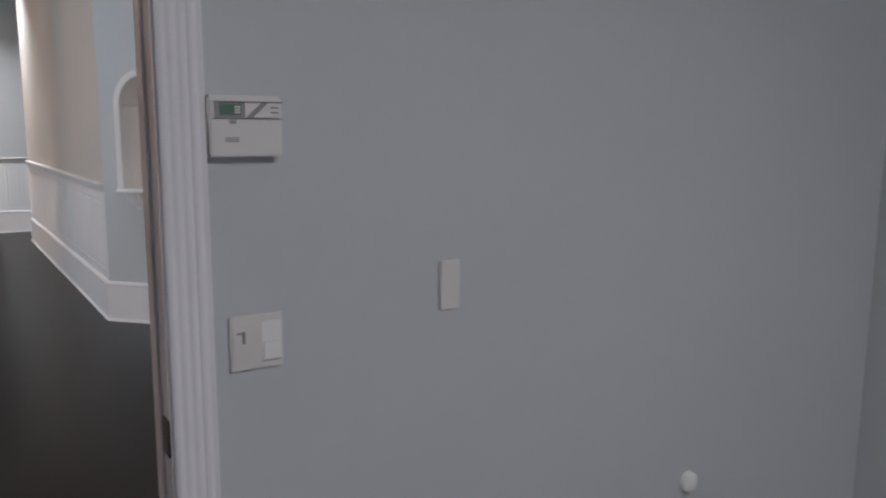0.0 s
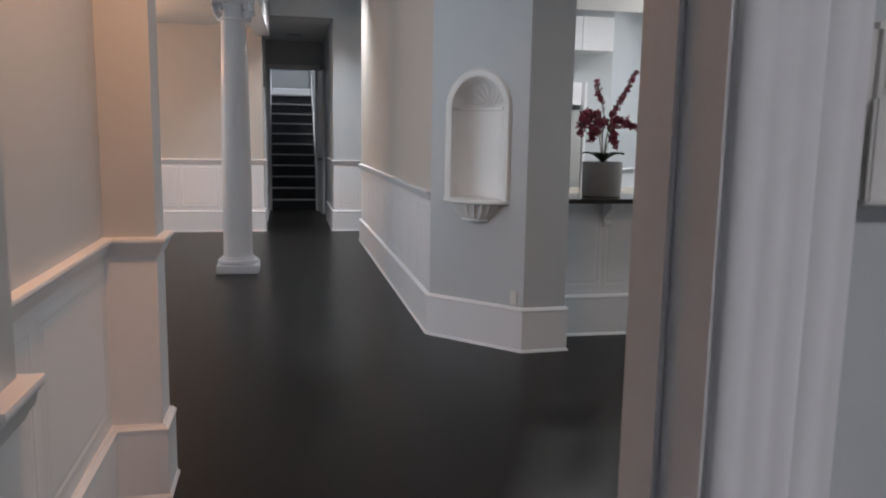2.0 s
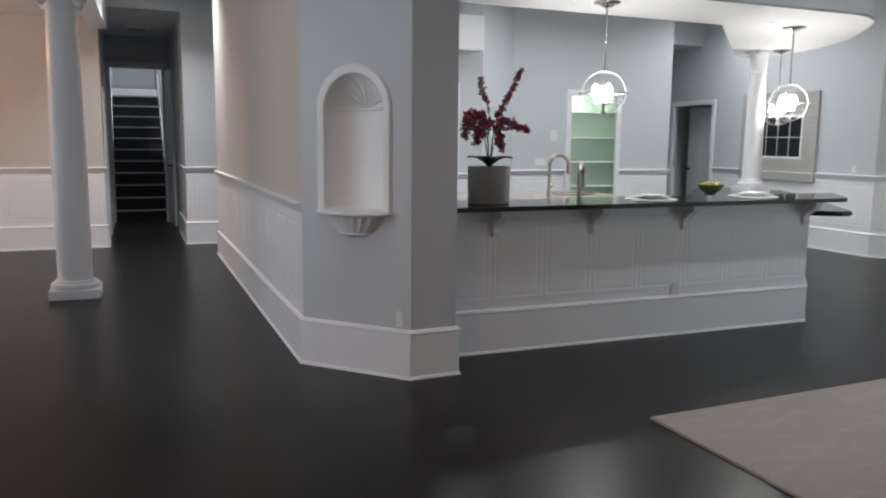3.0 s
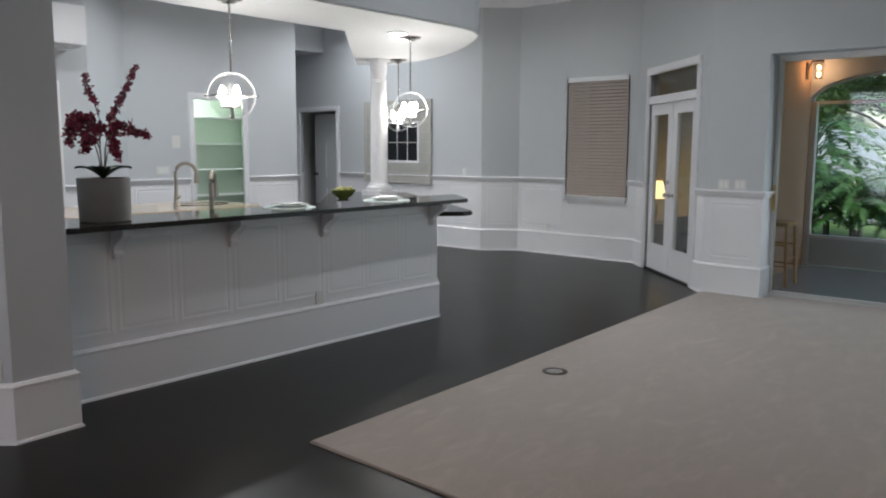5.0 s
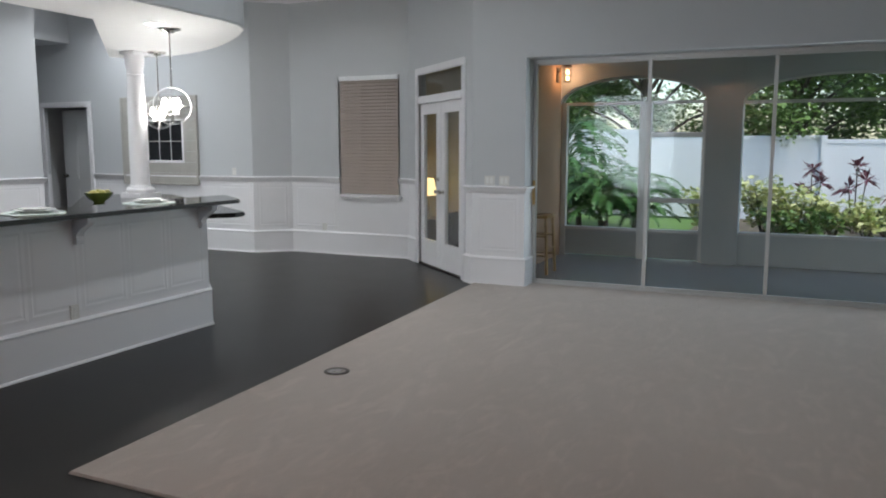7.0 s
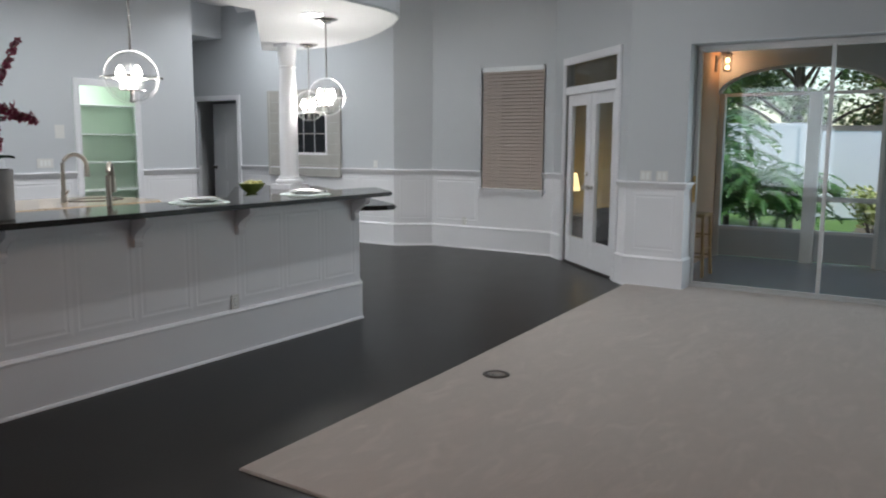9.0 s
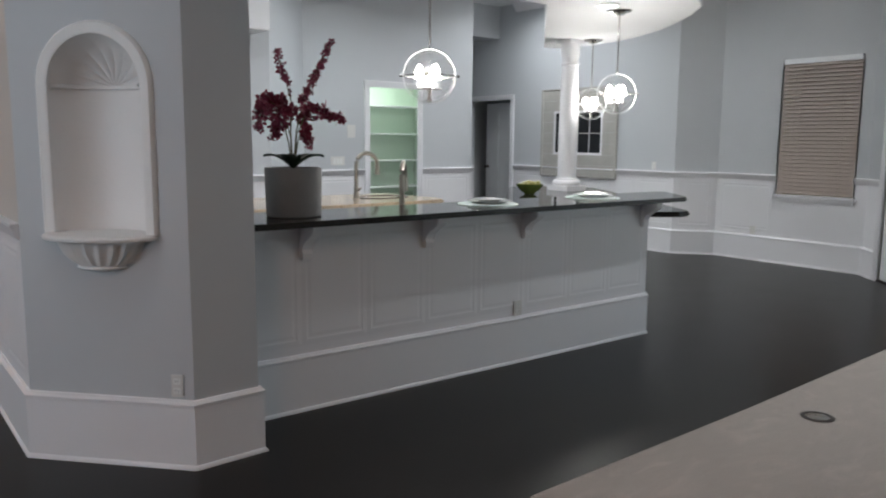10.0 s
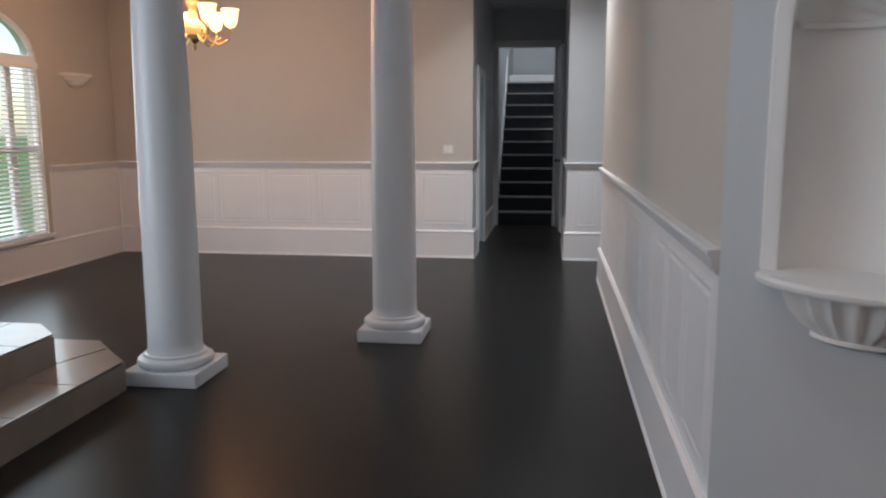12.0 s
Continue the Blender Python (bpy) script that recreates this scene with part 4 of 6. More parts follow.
# ---- pendants ----
def pendant(x, y, zc, ztop, R=0.158):
    p = thing("pendant_lamp", x, y, zc, label="lit chrome and glass globe pendant lamp hanging over the bar", category="pendant lamp", group="pendants over the bar")
    h = ztop - zc
    part("canopy", lathe([(0, h), (0.1, h), (0.1, h - 0.008), (0.085, h - 0.016), (0.05, h - 0.02), (0.045, h - 0.036), (0.012, h - 0.042), (0, h - 0.042)], 28), CHROME, p, "chrome ceiling canopy", True)
    bm = bmesh.new()
    z, k = h - 0.028, 0
    tube(bm, [(0, 0, h - 0.02), (0, 0, R + 0.05)], 0.0035, 6)
    while z > R + 0.12:
        ring = [(0.008 * math.cos(a), 0, z - 0.016 + 0.016 * math.sin(a)) for a in [6.2832 * i / 8 for i in range(8)]]
        if k % 2:
            ring = [(0, q[0], q[2]) for q in ring]
        tube(bm, ring, 0.0025, 5, closed=True)
        z, k = z - 0.026, k + 1
    tube(bm, [(0, 0, R + 0.12), (0, 0, R)], 0.008, 10)
    part("chain", bm, CHROME, p, "chrome chain and stem", True)
    # one flat vertical hoop
    bm = lathe([(R, -0.009), (R + 0.004, -0.009), (R + 0.004, 0.009), (R, 0.009), (R, -0.009)], 56)
    bm.transform(Matrix.Rotation(radians(56), 4, "Z") @ Matrix.Rotation(radians(90), 4, "Y"))
    part("ring", bm, HOOP, p, "chrome hoop", True)
    for s_ in (-1, 1):
        bm = lathe([(0, 0), (0.005, 0), (0.005, 0.012), (0.008, 0.014), (0.008, 0.02), (0, 0.022)], 10)
        bm.transform(Matrix.Rotation(radians(146 if s_ > 0 else -34), 4, "Z") @ Matrix.Translation((R + 0.004, 0, 0)) @ Matrix.Rotation(radians(90), 4, "Y"))
        part("pin", bm, CHROME, p, "chrome hinge pin", True)
    bm = lathe([(R - 0.006, -0.005), (R - 0.001, -0.005), (R - 0.001, 0.005), (R - 0.006, 0.005), (R - 0.006, -0.005)], 48)
    part("belt", bm, CHROME, p, "chrome equator band", True)
    g = part("globe", lathe([(0.0005, -R + 0.008)] + [((R - 0.008) * math.cos(t), (R - 0.008) * math.sin(t)) for t in [-1.5 + 3.0 * i / 20 for i in range(21)]], 40), GLOBE, p, "clear glass globe", True)
    g.visible_shadow = False
    bm = lathe([(0, -R + 0.0), (0.02, -R + 0.012), (0.014, -R + 0.03), (0.012, -0.085), (0.075, -0.08), (0.075, -0.074), (0.012, -0.066), (0, -0.066)], 20)
    part("socket_plate", bm, CHROME, p, "", True)
    for i in range(3):
        a = 2.0944 * i + 0.5
        cx, cy = 0.062 * math.cos(a), 0.062 * math.sin(a)
        bm = lathe([(0, -0.075), (0.011, -0.075), (0.011, -0.03), (0, -0.03)], 12)
        bm.transform(Matrix.Translation((cx, cy, 0)))
        part("candle", bm, WHITE, p, "white candle sleeve", True)
        bm = lathe([(0, -0.03), (0.018, -0.02), (0.027, 0.0), (0.027, 0.02), (0.02, 0.045), (0.008, 0.066), (0, 0.07)], 12)
        bm.transform(Matrix.Translation((cx, cy, 0)))
        b = part("bulb", bm, BULB, p, "lit flame bulb", True)
        b.visible_shadow = False
    return p


for x, y in PENDANTS:
    pendant(x, y, 1.823, 2.48)
for x, y, z in CANS_AND_FILLS:
    c = thing("can_and_fill", x, y, z, label="recessed white downlight, partly invented out of view as room fill", category="downlight", group="recessed downlights")
    part("trim_ring", lathe([(0.075, 0), (0.1, 0), (0.1, -0.006), (0.078, -0.01), (0.075, 0)], 28), WHITE, c, "", True)
    part("lens", lathe([(0, -0.004), (0.074, -0.004), (0.074, -0.001), (0, -0.001)], 28), CANG, c)


# ---- orchid, plates, bowl ----
pot = thing("planter_pot", 2.575, 5.18, 1.04, label="grey concrete cylinder planter on the black counter", category="planter")
part("pot", lathe([(0, 0), (0.136, 0), (0.142, 0.006), (0.147, 0.246), (0.144, 0.253), (0.132, 0.253), (0.13, 0.232), (0, 0.232)], 40), STONE, pot, "", True)
part("soil", lathe([(0, 0.239), (0.06, 0.242), (0.129, 0.234)], 24), SOIL, pot, "", True)
orchid = thing("orchid", 2.575, 5.18, 1.273, label="artificial crimson orchid with arching sprays and dark leaves", category="plant")
random.seed(5)
for k, (az, ln) in enumerate(((20, 0.16), (160, 0.15), (80, 0.13), (250, 0.14), (310, 0.17), (200, 0.12))):
    bm = bmesh.new()
    a = radians(az)
    prev = None
    for i in range(9):
        s = i / 8
        w_ = 0.032 * math.sin(math.pi * min(1, s * 0.9 + 0.1)) + 0.002
        r, z = ln * s, 0.01 + 0.07 * math.sin(2.0 * s)
        c = Vector((r * math.cos(a), r * math.sin(a), z))
        n = Vector((-math.sin(a), math.cos(a), 0))
        cur = [bm.verts.new(c + n * w_ + Vector((0, 0, 0.012))), bm.verts.new(c), bm.verts.new(c - n * w_ + Vector((0, 0, 0.012)))]
        if prev:
            for j in range(2):
                bm.faces.new((prev[j], prev[j + 1], cur[j + 1], cur[j]))
        prev = cur
    bmesh.ops.solidify(bm, geom=list(bm.faces), thickness=0.003)
    part("leaf", bm, LEAFD, orchid, "dark strap leaf", True)
# sprays lie in the plane across the bar; (x, z) control points and the share of the stem that bears flowers
SPRAYS = [([(0, 0), (0.02, 0.2), (0.06, 0.36), (0.14, 0.52), (0.22, 0.68)], 0.5, 34, 0.018, 0.02),
          ([(0, 0), (-0.01, 0.2), (0.0, 0.34), (-0.04, 0.5), (-0.08, 0.62)], 0.62, 16, 0.03, 0.023),
          ([(0, 0), (-0.01, 0.18), (-0.05, 0.32), (-0.12, 0.36), (-0.19, 0.22)], 0.42, 44, 0.055, 0.027),
          ([(0, 0), (0.02, 0.18), (0.07, 0.3), (0.16, 0.32), (0.25, 0.27)], 0.45, 34, 0.04, 0.026),
          ([(0, 0), (-0.02, 0.14), (-0.04, 0.24), (-0.08, 0.24), (-0.1, 0.16)], 0.55, 18, 0.04, 0.027),
          ([(0, 0), (0.03, 0.15), (0.06, 0.22), (0.08, 0.2), (0.1, 0.13)], 0.55, 14, 0.03, 0.024)]


def along(ctrl, s):
    k = s * (len(ctrl) - 1)
    i = min(int(k), len(ctrl) - 2)
    f = k - i
    f = f * f * (3 - 2 * f) * 0.5 + f * 0.5
    return Vector((ctrl[i][0] + (ctrl[i + 1][0] - ctrl[i][0]) * f, 0, ctrl[i][1] + (ctrl[i + 1][1] - ctrl[i][1]) * f))


for ctrl, start, count, spread, size in SPRAYS:
    turn = Matrix.Rotation(radians(random.uniform(-40, 10)), 3, "Z")
    bm = bmesh.new()
    tube(bm, [turn @ along(ctrl, i / 16) for i in range(17)], 0.0042, 6, 0.002)
    st = part("stem", bm, STEM, orchid, "thin brown stem", True)
    bm = bmesh.new()
    count = round(count * 1.4)
    for i in range(count):
        s = start + (1 - start) * (i + random.random()) / count
        c = turn @ along(ctrl, s) + Vector([random.uniform(-1, 1) * spread for _ in range(3)]) * (1.15 - s * 0.6)
        q = Euler([random.uniform(0, 6.28) for _ in range(3)]).to_matrix()
        sz = size * 1.3 * random.uniform(0.75, 1.15) * (1.25 - 0.55 * s)
        for j in range(5):
            a0 = 1.2566 * j
            pts = [(0.1, 0, 0), (0.55, -0.38, 0.14), (1.0, -0.2, 0.05), (1.08, 0.05, -0.02), (0.95, 0.28, 0.06), (0.5, 0.36, 0.14)]
            vs = []
            for px, py, pz in pts:
                p_ = Vector((px * math.cos(a0) - py * math.sin(a0), px * math.sin(a0) + py * math.cos(a0), pz)) * sz
                vs.append(bm.verts.new(c + q @ p_))
            bm.faces.new(vs)
    part("blossom", bm, PETAL, st, "cluster of crimson petals")


def place_setting(x, y, z):
    m = thing("placemat", x, y, z, label="round pale woven placemat on the black counter", category="placemat", group="place settings")
    part("mat", lathe([(0, 0), (0.19, 0), (0.195, 0.002), (0.19, 0.005), (0, 0.005)], 48), MAT, m, "", True)
    p = thing("plate", x + 0.01, y, z + 0.005, label="white round porcelain plates stacked on a placemat", category="plate", group="dinner plates")
    part("dinner_plate", lathe([(0, 0.0), (0.085, 0.0), (0.09, 0.004), (0.138, 0.016), (0.14, 0.019), (0.136, 0.02), (0.088, 0.009), (0, 0.007)], 48), PORCEL, p, "", True)
    part("salad_plate", lathe([(0, 0.012), (0.06, 0.012), (0.066, 0.016), (0.104, 0.026), (0.105, 0.029), (0.1, 0.029), (0.062, 0.02), (0, 0.018)], 48), PORCEL, p, "", True)


place_setting(3.945, 5.21, 1.041)
place_setting(4.965, 5.24, 1.041)
bowl = thing("fruit_bowl", 6.08, 7.03, 0.921, label="green glazed bowl of yellow-green fruit on the counter", category="bowl")
part("bowl", lathe([(0, 0), (0.05, 0), (0.055, 0.01), (0.1, 0.04), (0.135, 0.09), (0.14, 0.1), (0.132, 0.1), (0.095, 0.048), (0, 0.02)], 36), BOWL, bowl, "", True)
for k, (fx, fy, fz) in enumerate(((0.05, 0.02, 0.09), (-0.05, 0.03, 0.09), (0.0, -0.05, 0.095), (0.01, 0.03, 0.1), (-0.02, -0.01, 0.1), (0.07, -0.04, 0.095), (-0.07, -0.03, 0.095))):
    bm = lathe([(0, -0.034), (0.02, -0.03), (0.034, -0.008), (0.03, 0.018), (0.014, 0.033), (0, 0.038)], 16)
    bm.transform(Matrix.Translation((fx, fy, fz)) @ Matrix.Rotation(0.7 * k, 4, "X"))
    part("fruit", bm, FRUIT, bowl, "yellow-green fruit", True)

# ---- french door, blinds and window ----
FP, FQ = (8.32, 4.02), (9.365, 5.137)
ft = (Vector(FQ) - Vector(FP)).normalized()
FM = Matrix(((ft.x * 0.955, -ft.y, 0, FP[0]), (ft.y * 0.955, ft.x, 0, FP[1]), (0, 0, 1, 0), (0, 0, 0, 1)))
fd = thing("door_4", label="white double french door with narrow glass and a transom", category="door", kind="structure")
casing(fd, FP, FQ, 0.086, 1.442, 2.348, w=0.085)


def fpart(name, bm, mat, parent, label=""):
    bm.transform(FM)
    return part(name, bm, mat, parent, label)


fpart("head_rail", bxm(0.09, 1.51, -0.1, 0.015, 2.0, 2.09, 0.004), WHITE, fd, "white transom bar")
g = fpart("transom_pane", bxm(0.09, 1.51, -0.05, -0.044, 2.09, 2.355), GLASS, fd, "clear transom glass")
g.visible_shadow = False
fpart("threshold", bxm(0.09, 1.51, -0.12, 0.01, 0.001, 0.02, 0.003), BRONZE, fd, "dark threshold")
for a, b in ((0.095, 0.795), (0.805, 1.505)):
    bm = bmesh.new()
    st = 0.13
    for q in ((a, a + st, 0.02, 1.995), (b - st, b, 0.02, 1.995), (a + st, b - st, 0.02, 0.33), (a + st, b - st, 1.87, 1.995)):
        box(bm, q[0], q[1], -0.06, -0.02, q[2], q[3], 0.003)
    for q in ((a + st - 0.018, a + st + 0.004, 0.31, 1.89), (b - st - 0.004, b - st + 0.018, 0.31, 1.89), (a + st, b - st, 0.312, 0.334), (a + st, b - st, 1.866, 1.888)):
        box(bm, q[0], q[1], -0.0195, -0.012, q[2], q[3], 0.002)
    leaf = fpart("leaf", bm, WHITE, fd, "white door leaf")
    g = fpart("pane", bxm(a + st, b - st, -0.043, -0.037, 0.33, 1.87), GLASS, leaf, "tall clear glass pane")
    g.visible_shadow = False
    hx = b - 0.07 if a < 0.5 else a + 0.07
    bm = lathe([(0, 0), (0.026, 0), (0.026, 0.006), (0.01, 0.01), (0.01, 0.03), (0.025, 0.04), (0.026, 0.055), (0, 0.062)], 16)
    bm.transform(FM @ Matrix.Translation((hx, -0.02, 0.94)) @ Matrix.Rotation(radians(-90), 4, "X"))
    part("knob", bm, CHROME, leaf, "brushed nickel knob", True)
    if a > 0.5:
        bm = lathe([(0, 0), (0.024, 0), (0.024, 0.012), (0.014, 0.02), (0, 0.02)], 16)
        bm.transform(FM @ Matrix.Translation((hx, -0.02, 1.09)) @ Matrix.Rotation(radians(-90), 4, "X"))
        part("deadbolt", bm, CHROME, leaf, "", True)

win = thing("window_1", label="deep-set window with closed taupe slatted blinds and a white sill", category="window", kind="structure")
part("window_sill", bxm(9.55, 9.72, 5.48, 6.46, 0.8, 0.835, 0.006), WHITE, win, "white window sill")
part("apron", bxm(9.572, 9.5999, 5.51, 6.43, 0.762, 0.7999, 0.004), WHITE, win)
bm = bmesh.new()
box(bm, 9.6, 9.72, 5.5, 5.5199, 0.835, 2.41)
box(bm, 9.6, 9.72, 6.4201, 6.44, 0.835, 2.41)
part("window_frame", bm, WHITE, win)
g = part("pane", bxm(9.7, 9.706, 5.52, 6.42, 0.83, 2.41), GLASS, win)
g.visible_shadow = False
bl = thing("window_blind", 9.612, 5.97, 0.84, label="closed taupe horizontal slat blind in the window", category="blind")
part("head_box", bxm(-0.025, 0.03, -0.448, 0.448, 1.51, 1.568, 0.003), WBLIND, bl, "pale head rail")
slat = None
for i in range(34):
    z = 0.03 + 0.0445 * i
    if slat is None:
        bm = bmesh.new()
        box(bm, -0.026, 0.026, -0.447, 0.447, -0.0014, 0.0014, 0.0, Matrix.Rotation(radians(-50), 4, "Y"))
        slat = part("slat", bm, BLIND, bl)
        o = slat
    else:
        o = new("slat", slat.data)
        o.parent = bl
    o.location = (0, 0, z)
for y in (-0.28, 0.28):
    bm = bmesh.new()
    tube(bm, [(-0.026, y, 0.0), (-0.026, y, 1.52)], 0.0015, 5)
    part("cord", bm, BLIND, bl)

# small warm room behind the french door
bm = bmesh.new()
box(bm, 9.72, 11.25, 7.0, 7.1, 0, 2.75)
box(bm, 11.15, 11.25, 3.9, 7.0, 0, 2.75)
box(bm, 8.75, 11.25, 3.82, 3.9, 0, 2.75)
prism(bm, [(8.75, 3.9), (11.25, 3.9), (11.25, 7.1), (9.75, 7.1), (9.75, 5.0)], 2.75, 2.8)
tagged(mesh_ob("wall_den", bm, TAN), "tan painted walls of the room behind the french door", "wall", kind="structure")
tagged(mesh_ob("floor_den", bxm(9.73, 11.15, 3.9, 7.0, -0.1, 0.002), CONC), "dark floor of the room behind the french door", "floor", kind="structure")
tbl = thing("console_cabinet", 10.72, 5.5, 0.002, label="dark wooden console cabinet under a lit lamp", category="cabinet")
part("body", bxm(-0.24, 0.24, -1.1, 1.1, 0.05, 0.41, 0.006), BRONZE, tbl)
part("tabletop", bxm(-0.27, 0.27, -1.13, 1.13, 0.411, 0.44, 0.006), BRONZE, tbl)
for y in (-0.82, -0.27, 0.27, 0.82):
    dr = part("drawer", bxm(-0.256, -0.2405, y - 0.25, y + 0.25, 0.09, 0.38, 0.004), BRONZE, tbl)
    part("pull", bxm(-0.275, -0.2565, y - 0.05, y + 0.05, 0.23, 0.245, 0.003), BRASS, dr, "brass drawer pull")
for sx in (-1, 1):
    for sy in (-1, 1):
        part("foot", bxm(sx * 0.2 - 0.03, sx * 0.2 + 0.03, sy * 1.0 - 0.03, sy * 1.0 + 0.03, 0, 0.0499), BRONZE, tbl)
ach = thing("armchair", 10.1, 4.55, 0.002, label="dark upholstered armchair in the room behind the french door", category="armchair")
part("seat", bxm(-0.33, 0.33, -0.3, 0.3, 0.12, 0.42, 0.04), STAIR, ach)
part("backrest", bxm(0.2, 0.36, -0.34, 0.34, 0.4, 0.86, 0.05), STAIR, ach)
for sy in (-1, 1):
    part("armrest", bxm(-0.33, 0.3, sy * 0.36 - 0.06, sy * 0.36 + 0.06, 0.1, 0.6, 0.03), STAIR, ach)
    for sx in (-1, 1):
        part("leg", bxm(sx * 0.28 - 0.02, sx * 0.28 + 0.02, sy * 0.28 - 0.02, sy * 0.28 + 0.02, 0, 0.1199), BRONZE, ach)
lamp = thing("table_lamp", 10.62, 5.6, 0.442, label="lit table lamp with a yellow cone shade", category="lamp")
part("base", lathe([(0, 0), (0.07, 0), (0.07, 0.015), (0.02, 0.03), (0.04, 0.12), (0.045, 0.2), (0.012, 0.3), (0.01, 0.36), (0, 0.36)], 20), BRASS, lamp, "", True)
sh = part("shade", lathe([(0.15, 0.34), (0.1, 0.58), (0.097, 0.58), (0.147, 0.34), (0.15, 0.34)], 28), LAMPSH, lamp, "glowing yellow shade", True)
sh.visible_shadow = False

# ---- sliding doors ----
slider = thing("sliding_door", 8.45, 0.0, 0, label="wide glass sliding door with slim white frames", category="sliding door", kind="structure")
bm = bmesh.new()
box(bm, -0.03, 0.06, -2.6, 3.296, 0.001, 0.028, 0.003)
box(bm, -0.01, 0.0, -2.6, 3.296, 0.028, 0.04, 0.002)
box(bm, 0.025, 0.035, -2.6, 3.296, 0.028, 0.04, 0.002)
part("track", bm, ALU, slider, "white floor track")
part("head", bxm(-0.03, 0.06, -2.6, 3.297, 2.335, 2.374, 0.004), ALU, slider, "white head frame")
part("jamb", bxm(-0.01, 0.05, 3.262, 3.297, 0.03, 2.335, 0.004), ALU, slider, "white side jamb")
for y1, y0 in ((3.262, 2.1), (2.1, 0.95), (0.95, -0.2), (-0.2, -1.35), (-1.35, -2.57)):
    bm = bmesh.new()
    box(bm, -0.012, 0.022, y0 - 0.016, y0 + 0.018, 0.03, 2.335, 0.003)
    box(bm, -0.01, 0.02, y0 + 0.018, y1 - 0.018, 0.03, 0.06, 0.002)
    box(bm, -0.01, 0.02, y0 + 0.018, y1 - 0.018, 2.315, 2.335, 0.002)
    pn = part("door_panel", bm, ALU, slider, "slim white panel frame")
    g = part("pane", bxm(0.002, 0.008, y0 + 0.018, y1 - 0.018, 0.06, 2.315), GLASS, pn, "clear glass")
    g.visible_shadow = False
bm = bmesh.new()
box(bm, -0.026, -0.011, 3.262, 3.292, 0.86, 1.12, 0.004)
tube(bm, [(-0.026, 3.277, 0.9), (-0.06, 3.277, 0.92), (-0.06, 3.277, 1.06), (-0.026, 3.277, 1.08)], 0.008, 8)
part("handle", bm, BRASS, slider, "brass pull handle", True)

# ---- lanai ----
tagged(mesh_ob("floor_lanai", bxm(8.56, 11.2, -6.0, 3.8, -0.15, -0.03), LANAI), "blue-grey coated lanai deck", "floor", kind="structure")
tagged(mesh_ob("ceiling_lanai", bxm(8.55, 11.3, -6.0, 3.8, 2.75, 2.85), STUCCO), "grey lanai ceiling", "ceiling", kind="structure")
tagged(mesh_ob("wall_lanai_north", bxm(8.56, 11.2, 3.74, 3.81, -0.03, 2.75), PEACH), "peach stucco end wall of the lanai", "wall", kind="structure")
lan = thing("lanai_screen", 11.0, 0, -0.03, label="grey arched lanai wall with screen frames and low white panels", category="screen wall", kind="structure")
ARCHES = [(1.82, 3.74, 2.09, 0.34), (-0.95, 1.39, 2.07, 0.33), (-3.7, -1.4, 2.07, 0.33)]
for y0, y1, sp, rise in ARCHES:
    bm = bmesh.new()
    n = 20
    yy = [y0 + (y1 - y0) * (1 - math.cos(math.pi * i / n)) / 2 for i in range(n + 1)]
    zz = [sp + rise * math.sqrt(max(0, 1 - ((2 * y - y0 - y1) / (y1 - y0)) ** 2)) for y in yy]
    for i in range(n):
        v = [bm.verts.new((x, y, z)) for x in (0, 0.22) for y, z in ((yy[i], zz[i]), (yy[i + 1], zz[i + 1]), (yy[i + 1], 2.78), (yy[i], 2.78))]
        for f in ((0, 1, 2, 3), (4, 5, 6, 7), (0, 1, 5, 4), (2, 3, 7, 6)):
            bm.faces.new([v[k] for k in f])
    part("arch", bm, STUCCO, lan, "grey stucco arch")
    bm = bmesh.new()
    tube(bm, [(0.1, y, z - 0.012) for y, z in zip(yy, zz)], 0.016, 6)
    part("arch_trim", bm, ALU, lan, "white arch trim", True)
    part("transom_bar", bxm(0.08, 0.12, y0, y1, sp - 0.025, sp + 0.015, 0.003), ALU, lan)
for y0, y1 in ((1.39, 1.82), (-1.4, -0.95), (-4.2, -3.7)):
    part("pier", bxm(-0.06, 0.28, y0, y1, 0, 2.78, 0.01), STUCCO, lan, "grey stucco pier")
for y0, y1 in ((-0.95, 1.39), (-3.7, -1.4)):
    part("knee_panel", bxm(0.06, 0.14, y0, y1, 0, 0.39, 0.004), STUCCO, lan, "low panel below the screen")
    part("knee_cap", bxm(0.03, 0.17, y0, y1, 0.39, 0.42, 0.004), ALU, lan, "white cap rail")
for y0, y1 in ((1.84, 2.525), (2.675, 3.72)):
    part("knee_panel", bxm(0.08, 0.13, y0, y1, 0.02, 0.37, 0.004), STUCCO, lan, "low panel below the screen")
    part("knee_cap", bxm(0.06, 0.15, y0, y1, 0.37, 0.41, 0.004), ALU, lan, "white cap rail")
for y, e in ((1.84, 0.035), (2.6, 0.075), (3.7, 0.035)):
    part("post", bxm(0.05, 0.15, y - e, y + e, 0, 2.1, 0.004), ALU, lan, "white screen post")
for z in (0.8, 1.66):
    part("crossbar", bxm(0.07, 0.13, 1.876, 2.524, z - 0.03, z + 0.03, 0.003), ALU, lan)

